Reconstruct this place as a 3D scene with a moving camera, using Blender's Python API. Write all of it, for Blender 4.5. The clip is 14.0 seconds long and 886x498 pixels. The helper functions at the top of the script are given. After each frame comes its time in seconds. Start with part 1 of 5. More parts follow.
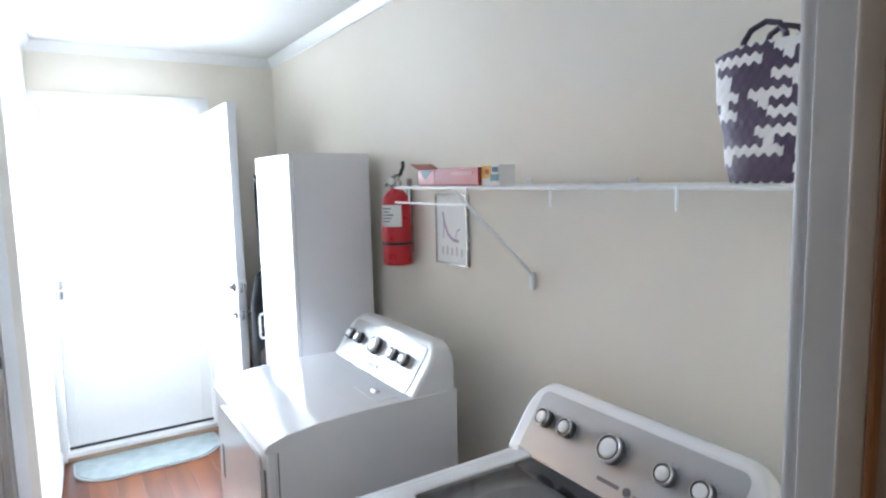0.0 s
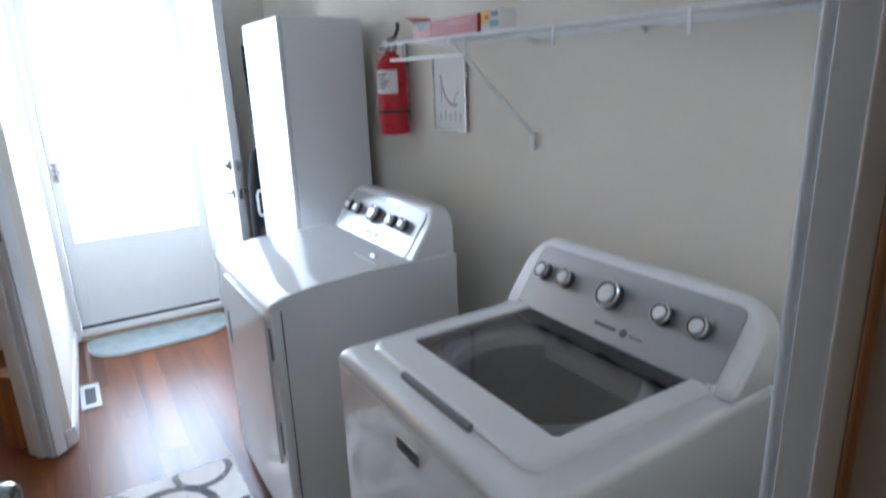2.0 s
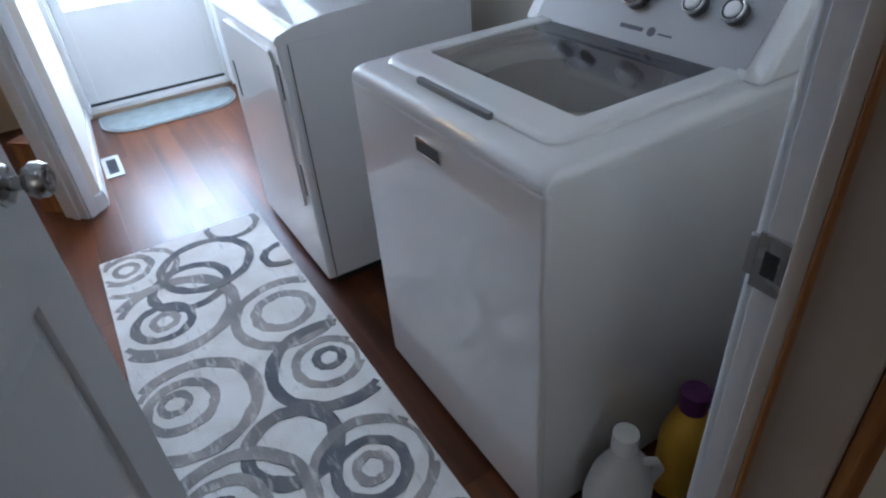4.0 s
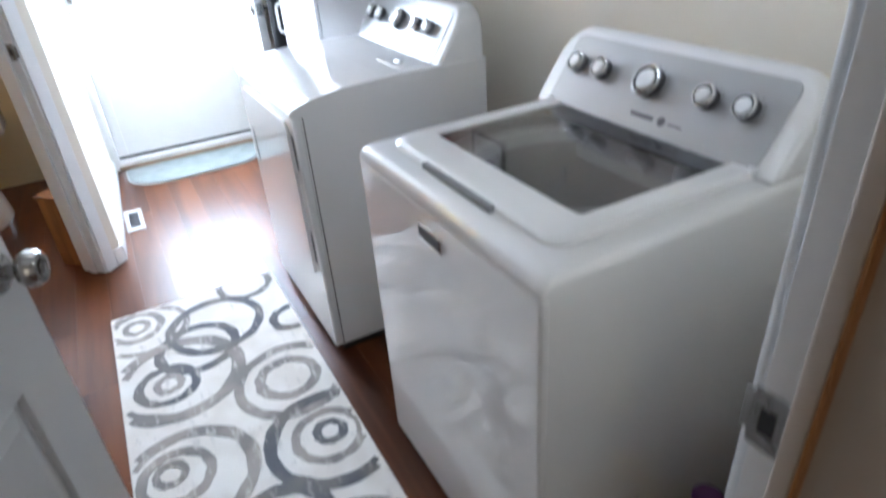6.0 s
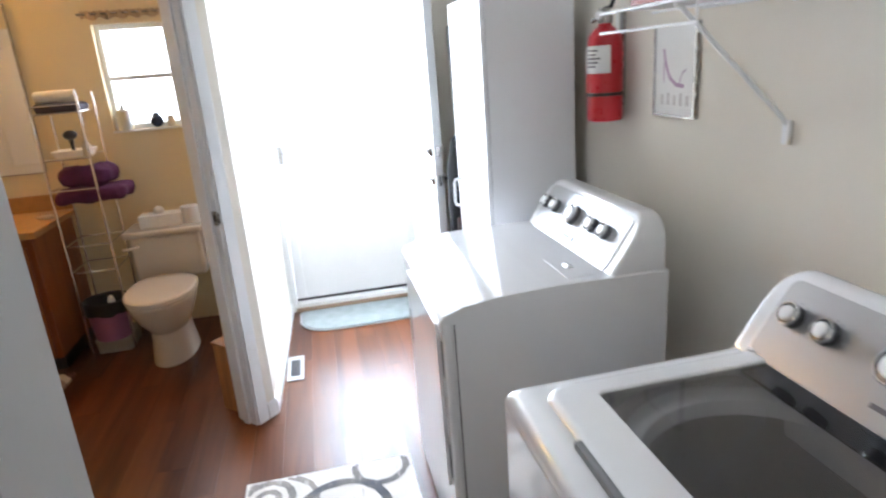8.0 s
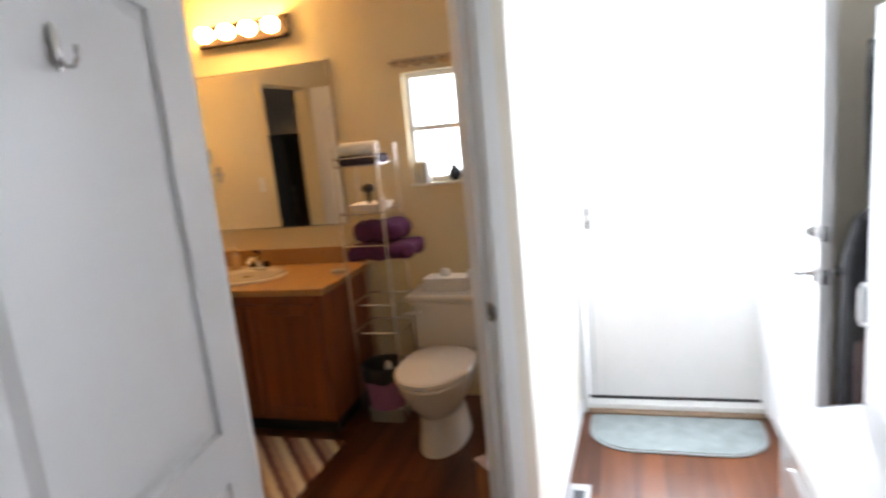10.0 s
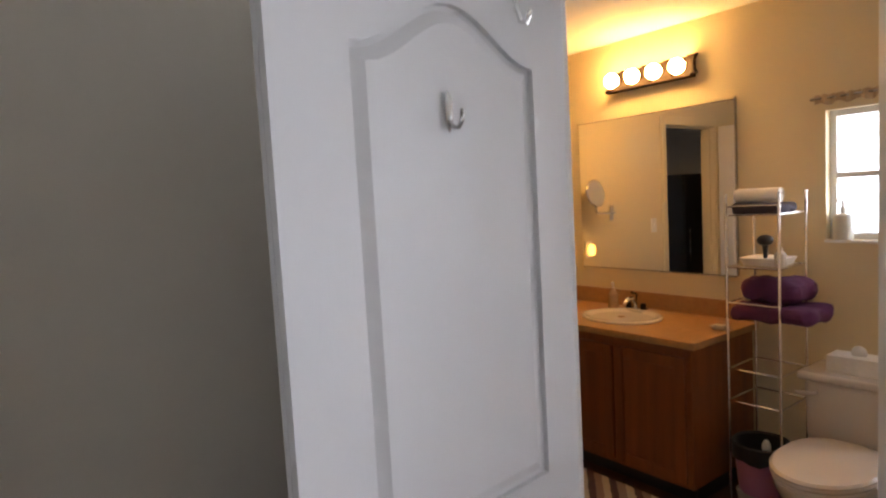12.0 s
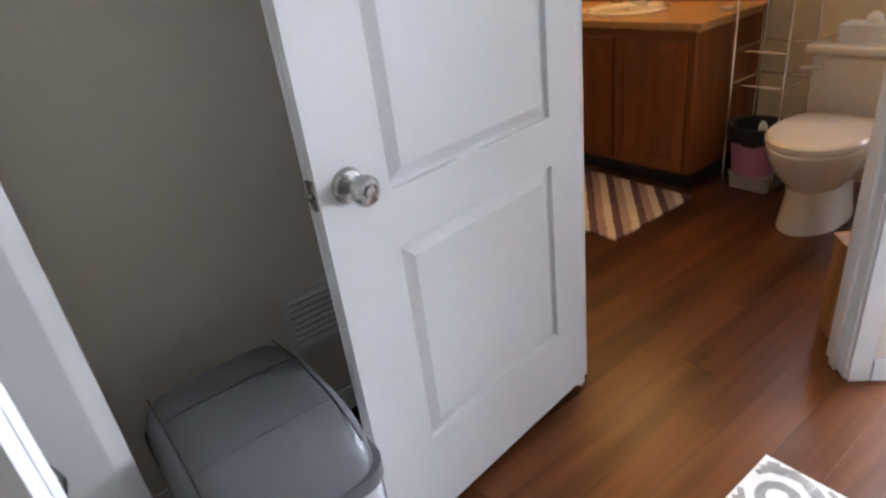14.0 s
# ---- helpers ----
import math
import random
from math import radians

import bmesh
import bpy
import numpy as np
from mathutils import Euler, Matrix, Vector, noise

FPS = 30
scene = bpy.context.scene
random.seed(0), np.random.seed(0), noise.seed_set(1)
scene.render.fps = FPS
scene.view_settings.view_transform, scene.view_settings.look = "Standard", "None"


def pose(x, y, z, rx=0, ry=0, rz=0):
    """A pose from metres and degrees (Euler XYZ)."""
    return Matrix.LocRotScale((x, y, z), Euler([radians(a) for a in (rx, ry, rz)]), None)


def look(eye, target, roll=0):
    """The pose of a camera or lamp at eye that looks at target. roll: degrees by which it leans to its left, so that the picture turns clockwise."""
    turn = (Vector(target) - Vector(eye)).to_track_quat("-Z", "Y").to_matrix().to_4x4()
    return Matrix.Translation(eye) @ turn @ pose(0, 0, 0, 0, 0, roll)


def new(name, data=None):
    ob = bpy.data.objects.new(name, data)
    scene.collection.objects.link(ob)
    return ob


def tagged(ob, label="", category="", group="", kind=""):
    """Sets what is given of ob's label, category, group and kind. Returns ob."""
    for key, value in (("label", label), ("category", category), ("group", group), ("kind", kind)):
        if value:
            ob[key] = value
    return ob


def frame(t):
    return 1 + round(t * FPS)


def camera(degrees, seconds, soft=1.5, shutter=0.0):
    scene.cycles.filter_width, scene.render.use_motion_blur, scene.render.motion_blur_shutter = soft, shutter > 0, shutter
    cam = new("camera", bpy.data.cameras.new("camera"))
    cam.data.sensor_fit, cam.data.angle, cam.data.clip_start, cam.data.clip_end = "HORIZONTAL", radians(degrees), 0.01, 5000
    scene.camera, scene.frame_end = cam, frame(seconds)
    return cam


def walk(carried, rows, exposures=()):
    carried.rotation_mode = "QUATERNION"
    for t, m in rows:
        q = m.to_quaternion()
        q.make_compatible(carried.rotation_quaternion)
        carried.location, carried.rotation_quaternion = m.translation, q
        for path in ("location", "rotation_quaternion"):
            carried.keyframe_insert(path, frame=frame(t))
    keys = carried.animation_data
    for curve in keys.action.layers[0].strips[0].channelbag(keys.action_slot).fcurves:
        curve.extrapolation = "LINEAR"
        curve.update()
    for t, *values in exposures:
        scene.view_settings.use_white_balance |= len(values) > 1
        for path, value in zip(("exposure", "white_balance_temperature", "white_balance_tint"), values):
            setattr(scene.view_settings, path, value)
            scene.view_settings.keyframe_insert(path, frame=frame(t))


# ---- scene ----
cam = camera(71.8, 14.0, soft=2.2, shutter=0.5)
PATH = [
    (0, (0.536, 0.317, 1.626), (1.583, 2.006, 1.399), -1.3),
    (0.5, (0.522, 0.31, 1.626), (1.615, 1.973, 1.427), -1.1),
    (1, (0.531, 0.315, 1.612), (1.589, 1.996, 1.38), -1.4),
    (1.5, (0.54, 0.324, 1.577), (1.581, 1.995, 1.223), -1.8),
    (2, (0.544, 0.327, 1.512), (1.547, 1.965, 0.955), -2.1),
    (2.5, (0.54, 0.323, 1.445), (1.49, 1.903, 0.669), -3.6),
    (3, (0.523, 0.314, 1.389), (1.427, 1.829, 0.447), -4.3),
    (3.5, (0.51, 0.302, 1.346), (1.352, 1.75, 0.253), -5.4),
    (3.7, (0.499, 0.293, 1.331), (1.306, 1.721, 0.186), -5.2),
    (5.8, (0.547, 0.309, 1.349), (1.321, 1.803, 0.268), -5.2),
    (6, (0.572, 0.326, 1.38), (1.351, 1.867, 0.371), -4.4),
    (6.5, (0.638, 0.357, 1.434), (1.409, 2.003, 0.599), -2.7),
    (7, (0.683, 0.375, 1.482), (1.328, 2.132, 0.778), -1.9),
    (7.2, (0.687, 0.395, 1.502), (1.281, 2.185, 0.837), -2.6),
    (9.3, (0.767, 1.089, 1.524), (0.643, 3.04, 1.1), -3.7),
    (9.5, (0.76, 1.19, 1.527), (0.55, 3.143, 1.151), -3.4),
    (10, (0.689, 1.374, 1.522), (0.111, 3.252, 1.151), -5.6),
    (10.5, (0.721, 1.472, 1.536), (-0.455, 3.066, 1.259), -5.7),
    (11, (0.755, 1.487, 1.556), (-0.730, 2.817, 1.391), -5.7),
    (11.5, (0.757, 1.472, 1.567), (-0.813, 2.703, 1.432), -4.6),
    (12, (0.768, 1.453, 1.548), (-0.829, 2.647, 1.387), -3.2),
    (12.5, (0.77, 1.451, 1.495), (-0.828, 2.599, 1.134), -3.2),
    (13, (0.746, 1.462, 1.414), (-0.816, 2.57, 0.834), -4.3),
    (13.5, (0.758, 1.447, 1.343), (-0.743, 2.497, 0.541), -6.0),
    (14, (0.775, 1.424, 1.312), (-0.687, 2.438, 0.397), -7.7),
]
EXPOSURES = [
    (0.0, 0.16, 5600, 10), (0.5, 0.02, 5600, 10), (1.0, -0.08, 5600, 10), (1.5, -0.22, 5500, 10), (2.0, -0.38, 5350, 10), (2.5, -0.42, 5250, 10), (3.0, -0.46, 5150, 10), (3.7, -0.44, 5100, 10),
    (5.8, 0.08, 5450, 10), (6.0, 0.27, 5550, 10), (6.5, 0.32, 5700, 10), (7.2, 0.30, 5800, 11), (9.3, 0.02, 6050, 12), (10.5, -0.14, 6300, 15), (11.0, -0.28, 6350, 17), (11.5, -0.30, 6350, 18),
    (12.0, -0.28, 6350, 18), (13.0, -0.04, 6150, 16), (14.0, 0.22, 6000, 14),
]
walk(cam, [(t, look(eye, target, roll)) for t, eye, target, roll in PATH], EXPOSURES)

# ------------------------------------------------------------------ light
world = bpy.data.worlds.new("sky")
scene.world = world
world.use_nodes = True
wn = world.node_tree.nodes
sky = wn.new("ShaderNodeTexSky")
sky.sky_type, sky.sun_disc = "NISHITA", False
sky.sun_elevation, sky.sun_rotation = radians(50), radians(200)
world.node_tree.links.new(sky.outputs[0], wn["Background"].inputs[0])
wn["Background"].inputs[1].default_value = 0.15

sun_data = bpy.data.lights.new("sun", "SUN")
sun_data.energy, sun_data.angle, sun_data.color = 3.0, radians(0.5), (1.0, 0.95, 0.88)
sun = new("sun", sun_data)
sun.matrix_world = look((0, 0, 0), (-math.sin(radians(200)) * math.cos(radians(50)), -math.cos(radians(200)) * math.cos(radians(50)), -math.sin(radians(50))))


def area_lamp(name, eye, target, w, h, watts, color):
    d = bpy.data.lights.new(name, "AREA")
    d.shape, d.size, d.size_y, d.energy, d.color = "RECTANGLE", w, h, watts, color
    ob = new(name, d)
    ob.matrix_world = look(eye, target)
    return ob


area_lamp("door_daylight", (0.885, 5.17, 1.22), (0.885, 3.17, 0.12), 1.16, 2.3, 235, (0.87, 0.94, 1.0))
area_lamp("window_daylight", (-0.24, 4.72, 1.56), (-0.24, 0, 1.56), 0.36, 0.54, 4.5, (0.95, 0.98, 1.0))
# Unseen warm fill added inside the closed kitchen to brighten the door jamb
area_lamp("kitchen_fill", (-0.5, -2.05, 1.5), (0.8, 0.6, 1.2), 1.0, 1.0, 11.0, (1.0, 0.84, 0.62))


# ------------------------------------------------------------------ materials
def mat(name, color, rough=0.5, metal=0.0, var=0.08, scale=6.0, bump=0.0, bscale=60.0, per_piece=0.0, spec=0.5, coat=0.0, stretch=(1, 1, 1), rvar=0.12):
    """A principled material with colour variation at two scales, roughness wear and a fine bump."""
    m = bpy.data.materials.new(name)
    m.use_nodes = True
    nt = m.node_tree
    b = nt.nodes["Principled BSDF"]
    b.inputs["Metallic"].default_value = metal
    b.inputs["Specular IOR Level"].default_value = spec
    b.inputs["Coat Weight"].default_value = coat
    tc = nt.nodes.new("ShaderNodeTexCoord")
    mp = nt.nodes.new("ShaderNodeMapping")
    mp.inputs["Scale"].default_value = stretch
    nt.links.new(tc.outputs["Object"], mp.inputs[0])
    n1 = nt.nodes.new("ShaderNodeTexNoise")
    n1.inputs["Scale"].default_value, n1.inputs["Detail"].default_value = scale, 6
    n2 = nt.nodes.new("ShaderNodeTexNoise")
    n2.inputs["Scale"].default_value, n2.inputs["Detail"].default_value = scale * 9, 4
    for n in (n1, n2):
        nt.links.new(mp.outputs[0], n.inputs["Vector"])
    add = nt.nodes.new("ShaderNodeMath")
    add.operation = "MULTIPLY_ADD"
    add.inputs[1].default_value = 0.4
    nt.links.new(n2.outputs[0], add.inputs[0])
    nt.links.new(n1.outputs[0], add.inputs[2])
    rng = nt.nodes.new("ShaderNodeMapRange")
    rng.inputs["From Min"].default_value, rng.inputs["From Max"].default_value = 0.4, 1.0
    rng.inputs["To Min"].default_value, rng.inputs["To Max"].default_value = 1 - var, 1 + var
    nt.links.new(add.outputs[0], rng.inputs["Value"])
    val = rng.outputs[0]
    if per_piece:
        info = nt.nodes.new("ShaderNodeObjectInfo")
        r2 = nt.nodes.new("ShaderNodeMapRange")
        r2.inputs["To Min"].default_value, r2.inputs["To Max"].default_value = 1 - per_piece, 1 + per_piece
        nt.links.new(info.outputs["Random"], r2.inputs["Value"])
        mul = nt.nodes.new("ShaderNodeMath")
        mul.operation = "MULTIPLY"
        nt.links.new(val, mul.inputs[0])
        nt.links.new(r2.outputs[0], mul.inputs[1])
        val = mul.outputs[0]
    mixc = nt.nodes.new("ShaderNodeVectorMath")
    mixc.operation = "SCALE"
    mixc.inputs[0].default_value = color
    nt.links.new(val, mixc.inputs["Scale"])
    nt.links.new(mixc.outputs[0], b.inputs["Base Color"])
    rr = nt.nodes.new("ShaderNodeMapRange")
    rr.inputs["From Min"].default_value, rr.inputs["From Max"].default_value = 0.3, 0.7
    rr.inputs["To Min"].default_value, rr.inputs["To Max"].default_value = max(0.0, rough * (1 - rvar)), min(1.0, rough * (1 + rvar))
    nt.links.new(n2.outputs[0], rr.inputs["Value"])
    nt.links.new(rr.outputs[0], b.inputs["Roughness"])
    if bump:
        n3 = nt.nodes.new("ShaderNodeTexNoise")
        n3.inputs["Scale"].default_value, n3.inputs["Detail"].default_value = bscale, 3
        nt.links.new(mp.outputs[0], n3.inputs["Vector"])
        bp = nt.nodes.new("ShaderNodeBump")
        bp.inputs["Strength"].default_value, bp.inputs["Distance"].default_value = bump, 0.004
        nt.links.new(n3.outputs[0], bp.inputs["Height"])
        nt.links.new(bp.outputs[0], b.inputs["Normal"])
    return m


def wood_mat(name, dark, light, rough, axis, per_piece=0.12, grain=14.0, bump=0.06, fine=0.18):
    """Wood with streaks along an axis (0, 1 or 2), differing from piece to piece."""
    m = bpy.data.materials.new(name)
    m.use_nodes = True
    nt = m.node_tree
    b = nt.nodes["Principled BSDF"]
    geo = nt.nodes.new("ShaderNodeNewGeometry")
    info = nt.nodes.new("ShaderNodeObjectInfo")
    off = nt.nodes.new("ShaderNodeVectorMath")
    off.operation = "SCALE"
    off.inputs[0].default_value = (31.0, 17.0, 23.0)
    nt.links.new(info.outputs["Random"], off.inputs["Scale"])
    addv = nt.nodes.new("ShaderNodeVectorMath")
    nt.links.new(geo.outputs["Position"], addv.inputs[0])
    nt.links.new(off.outputs[0], addv.inputs[1])
    mp = nt.nodes.new("ShaderNodeMapping")
    s = [grain, grain, grain]
    s[axis] = grain * 0.07
    mp.inputs["Scale"].default_value = s
    nt.links.new(addv.outputs[0], mp.inputs[0])
    n1 = nt.nodes.new("ShaderNodeTexNoise")
    n1.inputs["Scale"].default_value, n1.inputs["Detail"].default_value, n1.inputs["Distortion"].default_value = 1.0, 8, 0.6
    n2 = nt.nodes.new("ShaderNodeTexNoise")
    n2.inputs["Scale"].default_value, n2.inputs["Detail"].default_value = 6.0, 4
    nt.links.new(mp.outputs[0], n1.inputs["Vector"])
    nt.links.new(mp.outputs[0], n2.inputs["Vector"])
    mx = nt.nodes.new("ShaderNodeMath")
    mx.operation = "MULTIPLY_ADD"
    mx.inputs[1].default_value = fine
    nt.links.new(n2.outputs[0], mx.inputs[0])
    nt.links.new(n1.outputs[0], mx.inputs[2])
    ramp = nt.nodes.new("ShaderNodeValToRGB")
    ramp.color_ramp.elements[0].position, ramp.color_ramp.elements[1].position = 0.38, 0.80
    ramp.color_ramp.elements[0].color, ramp.color_ramp.elements[1].color = (*dark, 1), (*light, 1)
    nt.links.new(mx.outputs[0], ramp.inputs[0])
    r2 = nt.nodes.new("ShaderNodeMapRange")
    r2.inputs["To Min"].default_value, r2.inputs["To Max"].default_value = 1 - per_piece, 1 + per_piece
    nt.links.new(info.outputs["Random"], r2.inputs["Value"])
    sc = nt.nodes.new("ShaderNodeVectorMath")
    sc.operation = "SCALE"
    nt.links.new(ramp.outputs[0], sc.inputs[0])
    nt.links.new(r2.outputs[0], sc.inputs["Scale"])
    nt.links.new(sc.outputs[0], b.inputs["Base Color"])
    rr = nt.nodes.new("ShaderNodeMapRange")
    rr.inputs["To Min"].default_value, rr.inputs["To Max"].default_value = rough * (1 - fine * 0.4), rough * (1 + fine * 0.4)
    nt.links.new(n2.outputs[0], rr.inputs["Value"])
    nt.links.new(rr.outputs[0], b.inputs["Roughness"])
    bp = nt.nodes.new("ShaderNodeBump")
    bp.inputs["Strength"].default_value, bp.inputs["Distance"].default_value = bump, 0.002
    nt.links.new(n2.outputs[0], bp.inputs["Height"])
    if bump:
        nt.links.new(bp.outputs[0], b.inputs["Normal"])
    return m


def glass_mat(name, tint, rough=0.0, ior=1.45):
    m = bpy.data.materials.new(name)
    m.use_nodes = True
    b = m.node_tree.nodes["Principled BSDF"]
    b.inputs["Base Color"].default_value = (*tint, 1)
    b.inputs["Transmission Weight"].default_value = 1.0
    b.inputs["Roughness"].default_value, b.inputs["IOR"].default_value = rough, ior
    return m


def glow_mat(name, color, strength):
    m = bpy.data.materials.new(name)
    m.use_nodes = True
    b = m.node_tree.nodes["Principled BSDF"]
    b.inputs["Base Color"].default_value = (*color, 1)
    b.inputs["Emission Color"].default_value = (*color, 1)
    b.inputs["Emission Strength"].default_value = strength
    return m


WALL = mat("wall_paint", (0.78, 0.728, 0.635), 0.75, var=0.03, scale=1.5, bump=0.12, bscale=220)
BATHWALL = mat("bath_wall_paint", (0.72, 0.625, 0.42), 0.7, var=0.03, scale=1.5, bump=0.12, bscale=220)
CEIL = mat("ceiling_paint", (0.74, 0.73, 0.70), 0.9, var=0.03, scale=2, bump=0.3, bscale=150)
TRIM = mat("trim_paint", (0.80, 0.80, 0.79), 0.4, var=0.025, scale=4, bump=0.04, bscale=40)
DOORW = mat("door_paint", (0.67, 0.67, 0.68), 0.42, var=0.02, scale=3, bump=0.06, bscale=90, stretch=(1, 1, 0.2))
ENAMEL = mat("white_enamel", (0.76, 0.76, 0.77), 0.35, var=0.012, scale=3, spec=0.3, coat=1.0, rvar=0.05)
ENAMEL.node_tree.nodes["Principled BSDF"].inputs["Coat IOR"].default_value = 1.95
ENAMEL.node_tree.nodes["Principled BSDF"].inputs["Coat Roughness"].default_value = 0.015
ENAMEL_G = mat("grey_gap", (0.10, 0.10, 0.11), 0.5)
SILVER = mat("silver_panel", (0.40, 0.40, 0.41), 0.30, metal=0.5, var=0.01, scale=5, rvar=0.03)
CHROME = mat("chrome", (0.80, 0.80, 0.80), 0.12, metal=1.0, var=0.02)
DARKCHROME = mat("dark_chrome", (0.16, 0.16, 0.17), 0.25, metal=0.8, var=0.02)
NICKEL = mat("satin_nickel", (0.44, 0.43, 0.42), 0.26, metal=1.0, var=0.04)
BRONZE = mat("dark_bronze", (0.016, 0.008, 0.004), 0.6, spec=0.15, metal=0.0, var=0.1)
BLACK = mat("black_plastic", (0.02, 0.02, 0.022), 0.4, var=0.1)
GREYBIN = mat("grey_plastic", (0.105, 0.107, 0.117), 0.32, var=0.06, scale=5, bump=0.1, bscale=300)
MELAMINE = mat("white_melamine", (0.78, 0.78, 0.79), 0.35, var=0.015, scale=3)
WIRE = mat("white_wire", (0.82, 0.82, 0.82), 0.4, var=0.02)
RED = mat("red_enamel", (0.45, 0.012, 0.02), 0.3, var=0.05)
CERAMIC = mat("ceramic", (0.67, 0.61, 0.53), 0.1, var=0.01, coat=0.3)
FLOORW = wood_mat("laminate", (0.046, 0.0130, 0.0040), (0.125, 0.040, 0.0125), 0.30, 1, per_piece=0.05, grain=6.5, bump=0.0, fine=0.24)
fb = FLOORW.node_tree.nodes
fb["Principled BSDF"].inputs["Specular IOR Level"].default_value = 0.22
fb["Color Ramp"].color_ramp.elements[0].position, fb["Color Ramp"].color_ramp.elements[1].position = 0.47, 0.75
OAK = wood_mat("oak_cabinet", (0.135, 0.036, 0.0075), (0.235, 0.068, 0.014), 0.38, 2, per_piece=0.05, grain=12)
OAKTRIM = wood_mat("oak_trim", (0.18, 0.07, 0.02), (0.42, 0.19, 0.06), 0.4, 2, per_piece=0.05, grain=20)
COUNTER = mat("laminate_counter", (0.36, 0.195, 0.075), 0.32, var=0.16, scale=25)
PURPLE = mat("purple_towel", (0.09, 0.02, 0.075), 0.95, var=0.25, scale=12, bump=0.7, bscale=160)
TEAL = mat("teal_print", (0.10, 0.28, 0.30), 0.5, var=0.2)
YELLOW = mat("yellow_print", (0.72, 0.42, 0.04), 0.5, var=0.1)
REDPRINT = mat("red_print", (0.30, 0.028, 0.020), 0.5, var=0.1)
PAPER = mat("white_paper", (0.78, 0.77, 0.75), 0.6, var=0.04)
LILAC = mat("lilac_print", (0.42, 0.28, 0.40), 0.6, var=0.15)
BLUEP = mat("blue_plastic", (0.05, 0.16, 0.30), 0.35, var=0.05)
JUG = mat("white_jug_plastic", (0.74, 0.74, 0.72), 0.4, var=0.03)
AMBER = glow_mat("amber_glow", (1.0, 0.5, 0.08), 6.0)
WHITECLOTH = mat("white_towel", (0.78, 0.75, 0.70), 0.95, var=0.1, scale=10, bump=0.6, bscale=160)
PINK = mat("pink_plastic", (0.40, 0.17, 0.30), 0.4, var=0.05)
GROUND = mat("ground_gravel", (0.35, 0.33, 0.30), 0.9, var=0.2, scale=2, bump=0.4, bscale=20)
MATGREY = mat("doormat_fabric", (0.21, 0.235, 0.235), 0.95, var=0.22, scale=14, bump=0.8, bscale=260)
def rug_mat(name, main, other, pale, wear):
    """Woven pile whose dye wanders between two tones, with pale worn flecks in short rows."""
    m = bpy.data.materials.new(name)
    m.use_nodes = True
    nt = m.node_tree
    b = nt.nodes["Principled BSDF"]
    b.inputs["Roughness"].default_value, b.inputs["Specular IOR Level"].default_value = 0.95, 0.1
    geo = nt.nodes.new("ShaderNodeNewGeometry")
    def tex(scale, stretch, detail):
        mp = nt.nodes.new("ShaderNodeMapping")
        mp.inputs["Scale"].default_value = stretch
        nt.links.new(geo.outputs["Position"], mp.inputs[0])
        n = nt.nodes.new("ShaderNodeTexNoise")
        n.inputs["Scale"].default_value, n.inputs["Detail"].default_value = scale, detail
        nt.links.new(mp.outputs[0], n.inputs["Vector"])
        return n.outputs[0]
    def ramp(src, p0, p1):
        n = nt.nodes.new("ShaderNodeMapRange")
        n.inputs["From Min"].default_value, n.inputs["From Max"].default_value = p0, p1
        nt.links.new(src, n.inputs["Value"])
        return n.outputs[0]
    def mix(fac, a, c):
        n = nt.nodes.new("ShaderNodeMix")
        n.data_type = "RGBA"
        nt.links.new(fac, n.inputs[0])
        for i, v in ((6, a), (7, c)):
            if isinstance(v, tuple):
                n.inputs[i].default_value = (*v, 1)
            else:
                nt.links.new(v, n.inputs[i])
        return n.outputs[2]
    col = mix(ramp(tex(7.0, (1, 1, 1), 2), 0.42, 0.60), main, other)
    col = mix(ramp(tex(60.0, (1.0, 0.22, 1), 4), wear, wear + 0.16), col, pale)
    nt.links.new(col, b.inputs["Base Color"])
    bp = nt.nodes.new("ShaderNodeBump")
    bp.inputs["Strength"].default_value, bp.inputs["Distance"].default_value = 0.7, 0.004
    nt.links.new(tex(240.0, (1, 1, 1), 2), bp.inputs["Height"])
    nt.links.new(bp.outputs[0], b.inputs["Normal"])
    return m


RUGBASE = rug_mat("rug_ivory", (0.74, 0.72, 0.69), (0.66, 0.63, 0.59), (0.50, 0.485, 0.47), 0.60)
RUGDARK = rug_mat("rug_charcoal", (0.115, 0.12, 0.135), (0.19, 0.18, 0.175), (0.42, 0.40, 0.38), 0.57)
RUGGREY = rug_mat("rug_taupe", (0.34, 0.31, 0.285), (0.22, 0.21, 0.205), (0.55, 0.52, 0.49), 0.55)
MIRROR = mat("mirror_glass", (0.90, 0.90, 0.88), 0.01, metal=1.0, var=0.0)
GLASS = glass_mat("clear_glass", (1, 1, 1))
SMOKE = glass_mat("smoked_glass", (0.62, 0.62, 0.64))
PLASTICBAG = mat("clear_bag", (0.62, 0.64, 0.68), 0.25, var=0.1, scale=12, bump=0.6, bscale=25)
BULB = glow_mat("bulb_glow", (1.0, 0.54, 0.15), 118.0)


# ------------------------------------------------------------------ mesh helpers
def finish(ob, m, smooth=True):
    ob.data.materials.append(m)
    if smooth:
        for p in ob.data.polygons:
            p.use_smooth = True
        ob.data.set_sharp_from_angle(angle=radians(32))
        wnm = ob.modifiers.new("weighted_normals", "WEIGHTED_NORMAL")
        wnm.keep_sharp = True
    return ob


def solid(name, bm, m, smooth=True):
    """Links a bmesh as one top-level mesh object."""
    me = bpy.data.meshes.new(name)
    bmesh.ops.recalc_face_normals(bm, faces=bm.faces[:])
    bm.to_mesh(me)
    bm.free()
    return finish(new(name, me), m, smooth)


